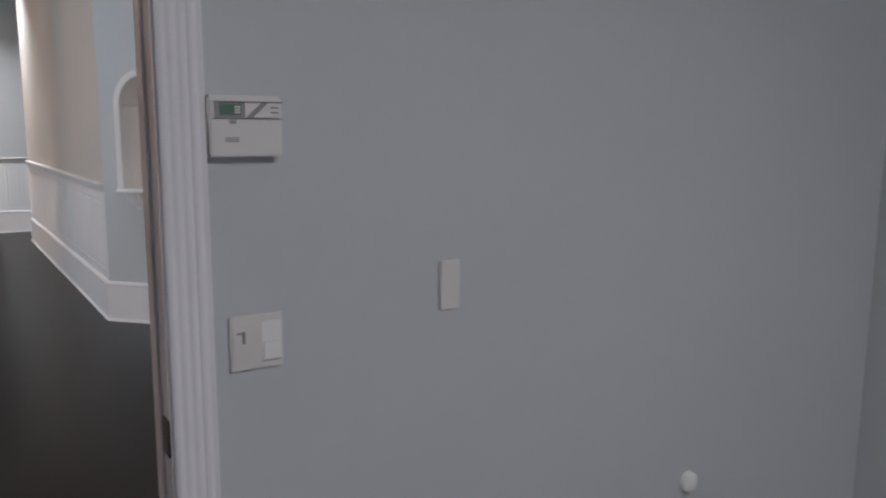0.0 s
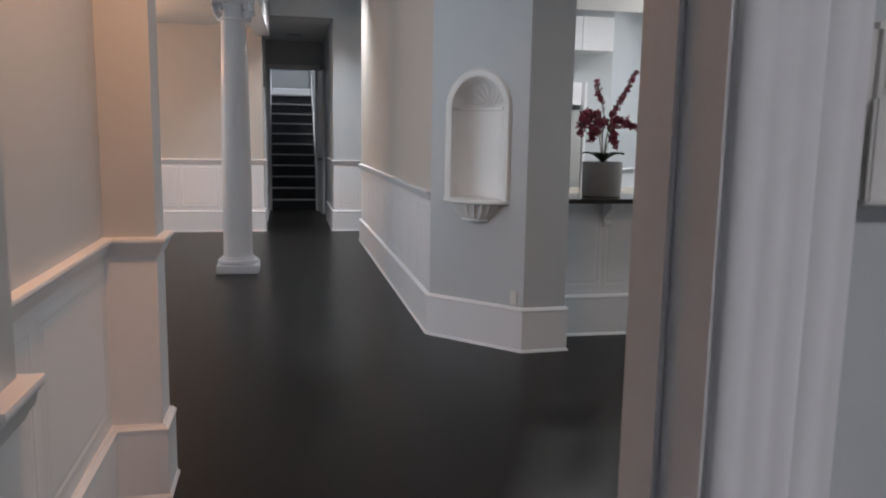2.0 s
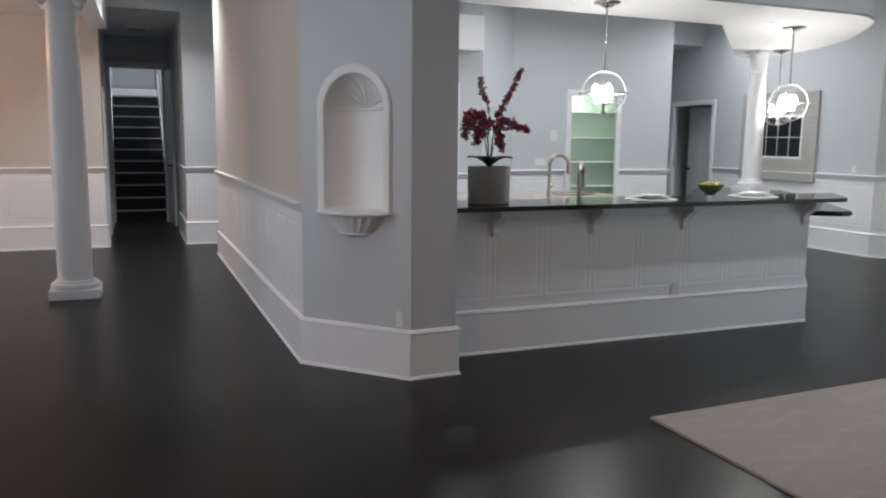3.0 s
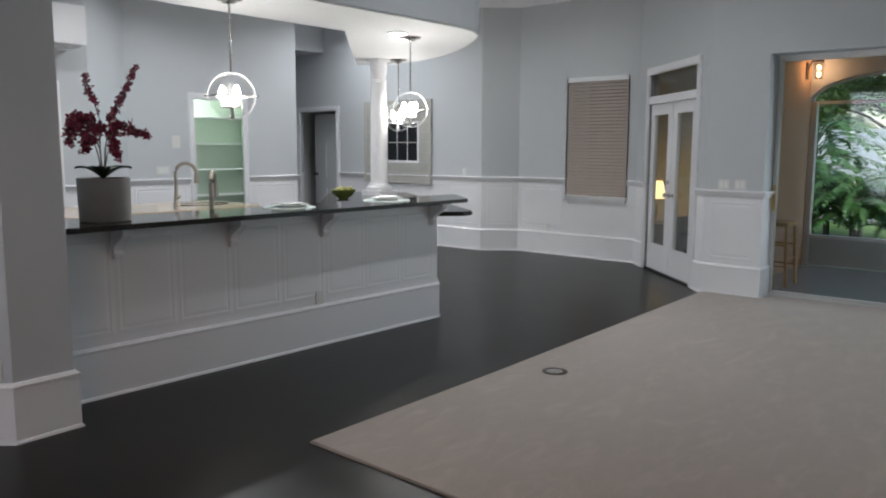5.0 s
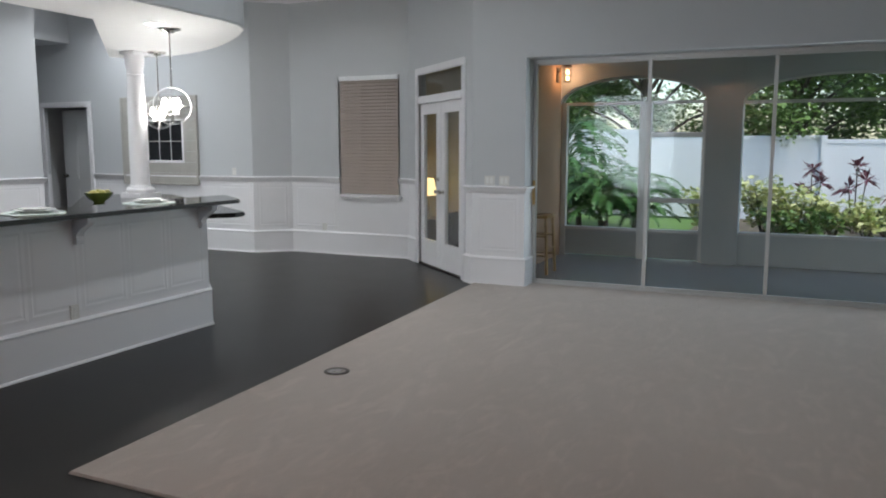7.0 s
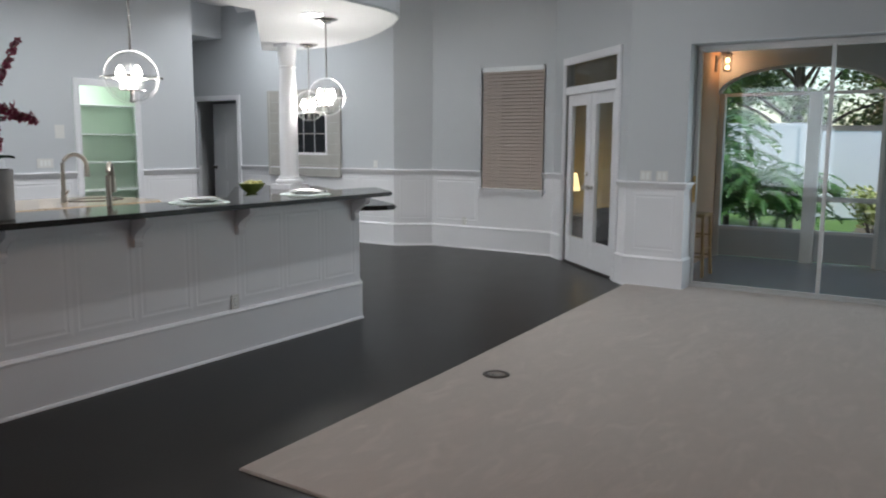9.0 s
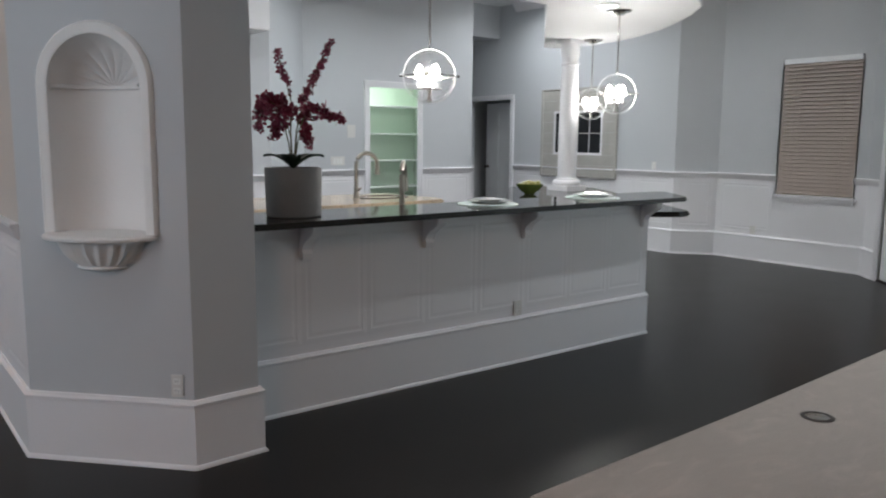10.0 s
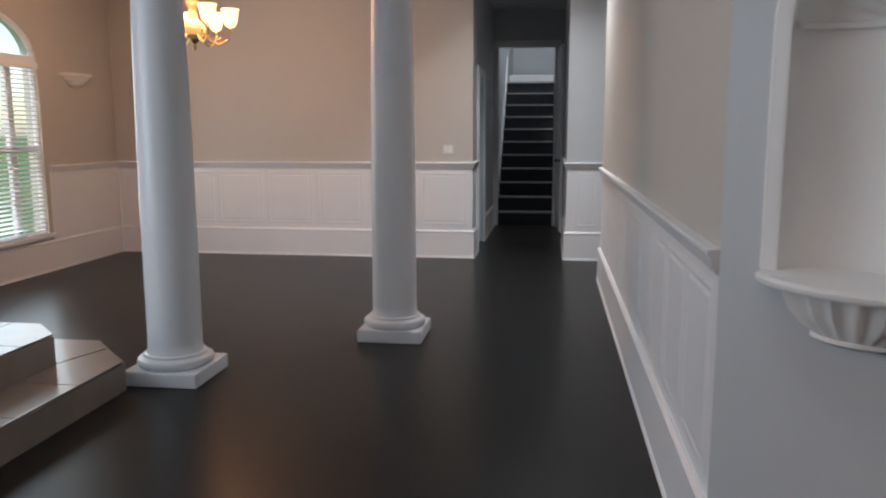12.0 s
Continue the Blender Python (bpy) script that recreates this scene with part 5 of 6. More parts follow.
lt = thing("wall_lantern", 10.8, 3.6, 2.33, label="lit bronze wall lantern on the peach lanai wall", category="lantern")
part("wall_plate", bxm(-0.05, 0.05, 0.125, 0.1395, 0.0, 0.2, 0.004), BRONZE, lt)
bm = bmesh.new()
tube(bm, [(0, 0.125, 0.12), (0, 0.06, 0.26), (0, 0.0, 0.25)], 0.008, 8)
part("arm", bm, BRONZE, lt, "curved bronze arm", True)
part("cap", lathe([(0, 0.25), (0.02, 0.245), (0.07, 0.205), (0.065, 0.2), (0, 0.21)], 20), BRONZE, lt, "", True)
for k in range(6):
    bm = bmesh.new()
    tube(bm, [(0.062 * math.cos(1.047 * k), 0.062 * math.sin(1.047 * k), 0.203), (0.045 * math.cos(1.047 * k), 0.045 * math.sin(1.047 * k), 0.01)], 0.004, 5)
    part("bar", bm, BRONZE, lt)
part("base", lathe([(0, 0), (0.05, 0.0), (0.05, 0.012), (0, 0.012)], 20), BRONZE, lt, "", True)
for z in (0.045, 0.13):
    b = part("bulb", lathe([(0, z - 0.025), (0.02, z - 0.012), (0.024, z + 0.01), (0.012, z + 0.03), (0, z + 0.034)], 12), LANTERN, lt, "lit amber bulb", True)
    b.visible_shadow = False

# ---- garden ----
tagged(mesh_ob("ground", bxm(-300, 300, -300, 300, -0.5, -0.16), GRASS), "green lawn", "ground", kind="structure")
tagged(mesh_ob("garden_bed", bxm(13.8, 19.2, -12, 2.6, -0.159, -0.12), MULCH), "brown mulched planting bed", "ground", kind="structure")
random.seed(11)
fence = thing("vinyl_fence", 19.0, 0, -0.16, label="tall white vinyl privacy fence behind the shrubs", category="fence")
for i in range(12):
    y = 7.6 - 1.83 * i
    zt = 1.78 + 0.045 * y
    part("post", bxm(-0.06, 0.06, y - 0.06, y + 0.06, 0, zt + 0.09, 0.01), FENCE, fence, "white fence post")
    pb = part("fence_panel", bxm(-0.02, 0.02, y - 1.77, y - 0.06, 0.05, zt, 0.004), FENCE, fence, "white fence panel")
    part("rail", bxm(-0.035, 0.035, y - 1.77, y - 0.06, zt - 0.08, zt + 0.01, 0.004), FENCE, pb)


def leaf_quads(count, place, size, shape="oval", droop=0.3):
    """Many leaves in one list of vertices and faces."""
    V, Fc = [], []
    for _ in range(count):
        c, up = place()
        s = size * random.uniform(0.6, 1.25)
        a, t = random.uniform(0, 6.2832), random.uniform(-droop, 0.9)
        d = Vector((math.cos(a) * math.cos(t), math.sin(a) * math.cos(t), math.sin(t) * up))
        n = d.cross(Vector((random.uniform(-1, 1), random.uniform(-1, 1), 1))).normalized() * s * (0.32 if shape == "oval" else 0.1)
        b = len(V)
        bend = Vector((0, 0, -0.18 * s))
        V += [c, c + d * s * 0.45 + n, c + d * s + bend, c + d * s * 0.45 - n]
        Fc.append((b, b + 1, b + 2, b + 3))
    return V, Fc


def blob(cx, cy, cz, rx, ry, rz, shell=0.35):
    def place():
        while True:
            p = Vector((random.uniform(-1, 1), random.uniform(-1, 1), random.uniform(-1, 1)))
            if shell < p.length <= 1:
                return Vector((cx + p.x * rx, cy + p.y * ry, cz + p.z * rz)), 1
    return place


def shrub(x, y, r, h, mat, label, count=760, size=0.11, name="shrub"):
    s = thing(name, x, y, -0.13, label=label, category="shrub")
    bm = bmesh.new()
    for k in range(7):
        a = 0.9 * k
        tube(bm, [(0, 0, 0), (0.3 * r * math.cos(a), 0.3 * r * math.sin(a), h * 0.4), (0.7 * r * math.cos(a), 0.7 * r * math.sin(a), h * 0.8)], 0.014, 5, 0.005)
    part("stems", bm, BARK, s)
    V, Fc = [], []
    for k in range(9):
        a, q = random.uniform(0, 6.28), random.uniform(0.2, 0.75)
        v, f = leaf_quads(count // 9, blob(q * r * math.cos(a), q * r * math.sin(a), h * random.uniform(0.35, 0.85), r * 0.42, r * 0.42, h * 0.24, 0.2), size)
        f = [tuple(i + len(V) for i in q2) for q2 in f]
        V, Fc = V + v, Fc + f
    raw_ob("foliage", V, Fc, mat, s)
    return s


for x, y, r, h in ((15.0, 2.2, 0.55, 0.85), (15.2, 1.25, 0.5, 1.15), (15.0, 0.75, 0.55, 0.95), (15.3, 0.15, 0.45, 0.7), (15.1, -0.35, 0.5, 0.78), (15.0, -1.0, 0.55, 0.7), (15.3, -1.7, 0.6, 0.8), (15.1, -2.5, 0.6, 0.8)):
    shrub(x, y, r, h, VARLEAF, "yellow-variegated leafy shrub in the garden bed")
for x, y in ((14.6, 1.0), (14.7, 0.4), (15.8, 0.9), (15.9, -0.7)):
    shrub(x, y, 0.45, 0.55, LOWLEAF, "low green ground cover shrub", 300, 0.12)


def big_leaf(bm, base, az, tilt, ln, wd):
    """A lobed, arching leaf on its stalk."""
    a = radians(az)
    out, side = Vector((math.cos(a), math.sin(a), 0)), Vector((-math.sin(a), math.cos(a), 0))
    stalk = [base, base + out * ln * 0.35 + Vector((0, 0, ln * tilt * 0.8)), base + out * ln * 0.7 + Vector((0, 0, ln * tilt))]
    tube(bm, stalk, 0.014, 5, 0.008)
    o = stalk[-1]
    n = 9
    mid = [bm.verts.new(o + out * ln * i / n * 0.85 + Vector((0, 0, ln * (0.18 * i / n - 0.6 * (i / n) ** 2)))) for i in range(n + 1)]
    for i in range(n):
        s = (i + 0.5) / n
        w_ = wd * math.sin(math.pi * (0.15 + 0.8 * s)) ** 0.6
        for q in (-1, 1):
            c = mid[i].co
            tip = c + side * q * w_ + out * w_ * (0.25 + 0.7 * s) - Vector((0, 0, w_ * random.uniform(0.2, 0.55)))
            m0 = bm.verts.new(c + (tip - c) * 0.55 - out * ln * 0.02)
            m1 = bm.verts.new(c + (tip - c) * 0.6 + out * ln * 0.05)
            t_ = bm.verts.new(tip)
            bm.faces.new((mid[i], m0, t_, m1, mid[i + 1]) if q < 0 else (mid[i + 1], m1, t_, m0, mid[i]))


def philodendron(x, y, count, ln, h, label):
    p = thing("philodendron", x, y, -0.15, label=label, category="plant")
    bm = bmesh.new()
    tube(bm, [(0, 0, 0), (0.03, 0.02, h * 0.5), (0.0, 0.05, h)], 0.06, 8, 0.04)
    part("trunk", bm, BARK, p)
    for k in range(count):
        bm = bmesh.new()
        big_leaf(bm, Vector((0, 0, h * random.uniform(0.35, 1.0))), 137.5 * k + random.uniform(-15, 15), random.uniform(0.05, 0.8), ln * random.uniform(0.75, 1.15), ln * random.uniform(0.2, 0.3))
        part("leaf", bm, BIGLEAF, p)


philodendron(14.5, 3.95, 90, 0.6, 0.85, "large dark green split-leaf philodendron by the lanai")
philodendron(15.0, 3.45, 90, 0.55, 0.8, "broad-leaved green philodendron on the lawn edge")
philodendron(15.4, 4.6, 80, 0.55, 1.0, "bushy green split-leaf philodendron in the garden bed")
philodendron(14.6, 4.75, 60, 0.6, 1.2, "bushy dark green split-leaf philodendron beside the lanai")
philodendron(16.4, 4.3, 70, 0.5, 0.9, "dense green split-leaf philodendron by the fence")
philodendron(16.7, 5.2, 50, 0.9, 1.9, "tall arching tropical plant by the fence")


def cordyline(x, y, h):
    c = thing("cordyline", x, y, -0.13, label="dark red spiky cordyline on a thin stem", category="plant", group="red cordylines")
    for k, (dx, dy, hh) in enumerate(((0, 0, h), (0.05, -0.16, h * 0.8), (-0.04, 0.12, h * 0.68))):
        bm = bmesh.new()
        tube(bm, [(dx * 0.3, dy * 0.3, 0), (dx, dy, hh)], 0.014, 6, 0.01)
        part("stem", bm, BARK, c)
        V, Fc = [], []
        for j in range(26):
            a, t = 2.4 * j, random.uniform(-0.5, 1.2)
            d = Vector((math.cos(a) * math.cos(t), math.sin(a) * math.cos(t), math.sin(t)))
            s = random.uniform(0.22, 0.36)
            n = d.cross(Vector((0, 0, 1))).normalized() * 0.028
            o, b = Vector((dx, dy, hh - 0.03 + 0.05 * random.random())), len(V)
            V += [o, o + d * s * 0.5 + n, o + d * s - Vector((0, 0, 0.06)), o + d * s * 0.5 - n]
            Fc.append((b, b + 1, b + 2, b + 3))
        raw_ob("leaves", V, Fc, REDLEAF, c)


cordyline(16.6, 0.5, 1.2)
cordyline(16.7, -0.25, 1.25)
cordyline(16.6, -0.95, 1.05)


def tree(x, y, h, r, clumps, label, leaf=0.15, per=400):
    t = thing("tree", x, y, -0.16, label=label, category="tree")
    bm = bmesh.new()
    tube(bm, [(0, 0, 0), (0.1, 0.05, h * 0.3), (-0.05, 0.1, h * 0.6), (0, 0, h * 0.9)], 0.2, 10, 0.06)
    part("trunk", bm, BARK, t)
    V, Fc = [], []
    for k in range(clumps):
        a, q = random.uniform(0, 6.28), math.sqrt(random.random())
        c = Vector((q * r * math.cos(a), q * r * math.sin(a), h * random.uniform(0.3, 1.0)))
        if k % 4 == 0:
            bm = bmesh.new()
            tube(bm, [(0, 0, c.z * 0.6), (c.x * 0.5, c.y * 0.5, c.z * 0.85), tuple(c)], 0.06, 5, 0.015)
            part("limb", bm, BARK, t)
        v, f = leaf_quads(per, blob(c.x, c.y, c.z, r * 0.26, r * 0.26, h * 0.1, 0.0), leaf)
        f = [tuple(i + len(V) for i in q2) for q2 in f]
        V, Fc = V + v, Fc + f
    raw_ob("crown", V, Fc, TREELEAF, t)


tree(22.0, 4.5, 5.2, 2.6, 40, "broad leafy green tree behind the fence")
tree(21.5, 0.8, 5.5, 2.6, 50, "dense dark green tree overhanging the fence")
tree(22.5, -3.2, 5.5, 2.9, 46, "broad leafy green tree behind the fence")
tree(24.5, 8.5, 6.0, 3.2, 40, "tall leafy green tree behind the fence")
tree(26.0, 2.5, 7.0, 3.6, 36, "tall leafy green tree farther back")
tree(26.0, -8.0, 7.0, 3.6, 36, "tall leafy green tree farther back")
tree(-26.0, 17.5, 6.0, 3.0, 36, "leafy green tree in the front garden")
tree(-28.0, 11.0, 6.0, 3.0, 36, "leafy green tree in the front garden")
for y in (8.0, 9.3, 10.6, 11.9, 13.2):
    shrub(-16.0, y * 1.1, 0.9, 1.1, LOWLEAF, "clipped green hedge shrub outside the dining window", 500, 0.16, "hedge_shrub")

# ---- dining room ----
dwin = thing("window_2", label="arched white window with open white slat blinds", category="window", kind="structure")
bm = bmesh.new()
arc = [(y, arch_z(y)) for y in ys]
ring = [(Y0, ZB)] + arc + [(Y1, ZB)]
tube(bm, [(XW - 0.05, y, z) for y, z in ring], 0.035, 8)
part("window_frame", bm, WHITE, dwin, "white arched frame")
part("transom_bar", bxm(XW - 0.08, XW - 0.02, Y0, Y1, 2.06, 2.12, 0.004), WHITE, dwin)
part("mullion", bxm(XW - 0.085, XW - 0.035, Y1 - 0.42, Y1 - 0.34, ZB, 2.06, 0.004), WHITE, dwin)
part("mullion", bxm(XW - 0.085, XW - 0.035, Y0 + 0.34, Y0 + 0.42, ZB, 2.06, 0.004), WHITE, dwin)
part("meeting_rail", bxm(XW - 0.085, XW - 0.035, Y0, Y1, 1.2, 1.25, 0.004), WHITE, dwin)
part("window_sill", bxm(XW - 0.1, XW + 0.05, Y0 - 0.05, Y1 + 0.05, ZB - 0.035, ZB, 0.006), WHITE, dwin, "white window sill")
bm = bmesh.new()
bm.faces.new([bm.verts.new((XW - 0.09, y, z)) for y, z in ring])
r = bmesh.ops.extrude_face_region(bm, geom=list(bm.faces))
for v in [g for g in r["geom"] if isinstance(g, bmesh.types.BMVert)]:
    v.co.x -= 0.005
g = part("pane", bm, GLASS, dwin, "clear glass")
g.visible_shadow = False
db = thing("window_blind", XW + 0.005, 9.5, ZB, label="open white horizontal slat blind in the arched window", category="blind")
part("head_box", bxm(-0.03, 0.03, -0.7, 0.7, 1.62, 1.68, 0.004), WBLIND, db)
first = None
for i in range(38):
    if first is None:
        bm = bmesh.new()
        box(bm, -0.024, 0.024, -0.69, 0.69, -0.0015, 0.0015, 0.0, Matrix.Rotation(radians(14), 4, "Y"))
        first = part("slat", bm, WBLIND, db)
        o = first
    else:
        o = new("slat", first.data)
        o.parent = db
    o.location = (0, 0, 0.04 + 0.042 * i)
part("bottom_rail", bxm(-0.025, 0.025, -0.69, 0.69, 0.004, 0.022, 0.004), WBLIND, db)

sc = thing("wall_sconce", XW + 0.001, 10.82, 1.85, label="white plaster half-bowl uplight sconce on the wall", category="sconce")
bm = bmesh.new()
rows = []
for z, r in ((0, 0.03), (0.012, 0.06), (0.03, 0.1), (0.035, 0.125), (0.07, 0.15), (0.075, 0.18), (0.115, 0.2), (0.12, 0.24), (0.15, 0.25), (0.15, 0.23), (0.1, 0.17)):
    rows.append([bm.verts.new((0.6 * r * math.sin(math.pi * i / 20), r * math.cos(math.pi * i / 20), z)) for i in range(21)])
for a, b in zip(rows, rows[1:]):
    for i in range(20):
        bm.faces.new((a[i], a[i + 1], b[i + 1], b[i]))
part("bowl", bm, PLASTER, sc, "", True)

ch = thing("chandelier", -2.14, 9.4, 2.06, label="lit brass chandelier with amber glass shades over the dining area", category="chandelier")
part("finial", lathe([(0, 0), (0.012, 0.015), (0.02, 0.04), (0.012, 0.06), (0.03, 0.075), (0.05, 0.1)], 20), BRASS, ch, "", True)
part("body", lathe([(0.05, 0.1), (0.09, 0.13), (0.1, 0.18), (0.085, 0.22), (0.04, 0.26), (0.03, 0.34), (0.055, 0.4), (0.03, 0.46), (0.012, 0.5), (0.012, 0.87)], 28), SHADE, ch, "amber glazed body", True)
for k in range(6):
    a = 1.0472 * k + 0.3
    bm = bmesh.new()
    tube(bm, [(r * math.cos(a), r * math.sin(a), z) for r, z in ((0.06, 0.17), (0.12, 0.09), (0.2, 0.06), (0.28, 0.1), (0.31, 0.17), (0.28, 0.2))], 0.008, 8)
    curl = [(0.2 + 0.045 * (1 - i / 20) * math.cos(0.5 * i), 0.13 + 0.045 * (1 - i / 20) * math.sin(0.5 * i)) for i in range(16)]
    tube(bm, [(r * math.cos(a), r * math.sin(a), z) for r, z in curl], 0.005, 6)
    arm = part("arm", bm, BRASS, ch, "scrolled brass arm", True)
    bm = lathe([(0.02, 0.2), (0.045, 0.22), (0.06, 0.27), (0.065, 0.32), (0.075, 0.35), (0.072, 0.35), (0.06, 0.3), (0.04, 0.23), (0.018, 0.21)], 20)
    bm.transform(Matrix.Translation((0.3 * math.cos(a), 0.3 * math.sin(a), 0)))
    s = part("shade", bm, WARMBULB, arm, "glowing amber glass shade", True)
    s.visible_shadow = False

# entry steps with tiles
steps = thing("entry_steps", label="beige tiled entry steps with chamfered corners", category="steps")
S1 = [(-1.45, 3.05), (-1.45, 6.86), (-1.8, 7.22), (-4.16, 7.22), (-4.16, 3.05)]
S2 = [(-1.78, 3.05), (-1.78, 6.75), (-1.98, 6.93), (-4.16, 6.93), (-4.16, 3.05)]
for pts, z0, z1 in ((S1, 0.0, 0.155), (S2, 0.155, 0.325)):
    bm = bmesh.new()
    prism(bm, pts, z0 + 0.001, z1)
    part("riser_block", bm, GROUT, steps, "beige step core")
bm = sweep([(-4.16, 7.22), (-1.8, 7.22), (-1.45, 6.86), (-1.45, 3.05)], [(0.001, 0.0), (0.012, 0.0), (0.012, 0.15), (0.001, 0.15)])
part("riser", bm, TILE, steps, "beige riser tiles")
bm = sweep([(-4.16, 6.93), (-1.98, 6.93), (-1.78, 6.75), (-1.78, 3.05)], [(0.001, 0.157), (0.012, 0.157), (0.012, 0.32), (0.001, 0.32)])
part("riser", bm, TILE, steps, "beige riser tiles")


def tile(pts, z):
    bm = bmesh.new()
    prism(bm, pts, z, z + 0.01)
    part("tile", bm, TILE, steps)


y = 6.84
tile([(-1.44, 6.855), (-1.44, 6.45), (-1.77, 6.45), (-1.77, 6.755), (-1.66, 7.07)], 0.1555)
tile([(-1.78, 6.76), (-1.675, 7.08), (-1.805, 7.23), (-2.2, 7.23), (-2.2, 6.94), (-1.98, 6.94)], 0.1555)
for k in range(7):
    tile([(-1.44, 6.443 - 0.45 * k), (-1.44, 6.0 - 0.45 * k), (-1.768, 6.0 - 0.45 * k), (-1.768, 6.443 - 0.45 * k)], 0.1555)
for k in range(5):
    tile([(-2.207 - 0.36 * k, 7.23), (-2.56 - 0.36 * k, 7.23), (-2.56 - 0.36 * k, 6.945), (-2.207 - 0.36 * k, 6.945)], 0.1555)
for i in range(6):
    for k in range(8):
        x1, y1 = -1.765 - 0.38 * i, 6.94 - 0.45 * k
        if i == 0 and k == 0:
            tile([(-1.765, 6.742), (-1.765, 6.5), (-2.138, 6.5), (-2.138, 6.94), (-1.975, 6.94)], 0.3255)
        else:
            tile([(x1, y1 - (0 if k else 0)), (x1, y1 - 0.443), (x1 - 0.373, y1 - 0.443), (x1 - 0.373, y1)], 0.3255)

# ---- wall fittings ----
YW = 0.13
al = thing("alarm_panel", 0.604, YW, 1.44, label="ivory alarm keypad with a small green display on the wall", category="keypad")
part("case", bxm(-0.065, 0.065, -0.03, -0.0002, 0, 0.1, 0.004), PLASTIC, al, "ivory plastic case")
part("flap", bxm(-0.064, 0.064, -0.034, -0.0302, 0.002, 0.061, 0.002), PLASTIC, al, "ivory hinged flap")
part("faceplate", bxm(-0.057, 0.064, -0.032, -0.0302, 0.064, 0.089, 0.001), PLASTIC, al, "ivory faceplate")
part("display_bezel", bxm(-0.054, -0.002, -0.0328, -0.0321, 0.0655, 0.0885, 0.0003), DARKP, al)
part("display_glass", bxm(-0.053, -0.003, -0.0331, -0.0329, 0.0665, 0.0875), GREYP, al)
part("display", bxm(-0.046, -0.008, -0.0336, -0.0332, 0.068, 0.086, 0.0001), LCD, al, "green display")
for z0 in (0.071, 0.0755, 0.08):
    part("readout_bar", bxm(-0.02, -0.0095, -0.0339, -0.0337, z0, z0 + 0.003), PLASTIC, al)
bm = bmesh.new()
v = [bm.verts.new((x, y, z)) for y in (-0.0334, -0.0322) for x, z in ((0.0, 0.0645), (0.012, 0.0645), (0.04, 0.089), (0.028, 0.089))]
for f in ((0, 1, 2, 3), (4, 5, 6, 7), (0, 1, 5, 4), (1, 2, 6, 5), (2, 3, 7, 6), (3, 0, 4, 7)):
    bm.faces.new([v[i] for i in f])
part("stripe", bm, GREYP, al, "grey diagonal stripe")
for z0 in (0.0625, 0.0892):
    part("line", bxm(-0.057, 0.064, -0.0346, -0.0342 + 0.002, z0, z0 + 0.0008), DARKP, al)
for z0 in (0.072, 0.08):
    part("mark", bxm(0.044, 0.058, -0.0332, -0.0322, z0, z0 + 0.0016), DARKP, al)
for z0 in (0.025, 0.028, 0.031):
    part("slot", bxm(-0.037, -0.014, -0.0346, -0.0341, z0, z0 + 0.0012), DARKP, al)
part("finger_notch", bxm(-0.03, -0.018, -0.0352, -0.0341, 0.054, 0.0605, 0.0005), GREYP, al)
al.scale = (0.88, 0.7, 0.92)


def cover_plate(name, m, w, h, kind_, label, category="wall plate"):
    """A cover plate on a wall; m has x along the wall and -y out of it."""
    p = thing(name, label=label, category=category)
    p.matrix_world = m
    part("plate", bxm(-w / 2, w / 2, -0.007, -0.0004, -h / 2, h / 2, 0.002), PLASTIC, p)
    n = len(kind_)
    for i, k in enumerate(kind_):
        cx = (i - (n - 1) / 2) * 0.046
        if k == "rocker":
            bm = bmesh.new()
            box(bm, cx - 0.0165, cx + 0.0165, -0.0085, -0.0071, -0.033, 0.033, 0.0008)
            box(bm, cx - 0.014, cx + 0.014, -0.012, -0.0086, -0.031, 0.0, 0.001)
            part("rocker", bm, PORCEL, p, "white rocker switch")
        elif k == "toggle":
            bm = bmesh.new()
            box(bm, cx - 0.0165, cx + 0.0165, -0.0085, -0.0071, -0.033, 0.033, 0.0008)
            part("insert", bm, PLASTIC, p)
            bm = bmesh.new()
            box(bm, cx - 0.002, cx + 0.003, -0.0095, -0.0086, 0.0, 0.02, 0.0, Matrix.Identity(4))
            box(bm, cx - 0.01, cx + 0.002, -0.0095, -0.0086, 0.016, 0.019)
            part("slider_knob", bm, GREYP, p, "grey timer mark")
        elif k == "outlet":
            for s in (-1, 1):
                part("receptacle", bxm(cx - 0.016, cx + 0.016, -0.0095, -0.0071, s * 0.021 - 0.014, s * 0.021 + 0.014, 0.002), PORCEL, p, "white receptacle")
                for d in (-0.006, 0.006):
                    part("slot", bxm(cx + d - 0.0012, cx + d + 0.0012, -0.0101, -0.0096, s * 0.021 - 0.005, s * 0.021 + 0.006), DARKP, p)
    return p


cover_plate("switch_plate", pose(0.616, YW, 1.147), 0.087, 0.089, ("toggle", "rocker"), "double ivory switch plate on the grey wall", "switch")
cover_plate("blank_plate", pose(0.987, YW, 1.2), 0.044, 0.092, (), "plain ivory blank plate on the grey wall")
ds = thing("door_stop", 1.7, YW, 0.63, label="small round white wall bumper", category="door stop")
bm = lathe([(0, 0), (0.028, 0), (0.026, 0.012), (0.015, 0.02), (0, 0.022)], 20)
bm.transform(Matrix.Translation((0, -0.0005, 0)) @ Matrix.Rotation(radians(90), 4, "X"))
part("bumper", bm, PORCEL, ds, "", True)
FACE = Matrix(((NT.x, -NT.y, 0, A[0]), (NT.y, NT.x, 0, A[1]), (0, 0, 1, 0), (0, 0, 0, 1)))
cover_plate("wall_outlet", FACE @ pose(NL - 0.075, 0, 0.372), 0.056, 0.1, ("outlet",), "white outlet above the skirting below the niche", "outlet")
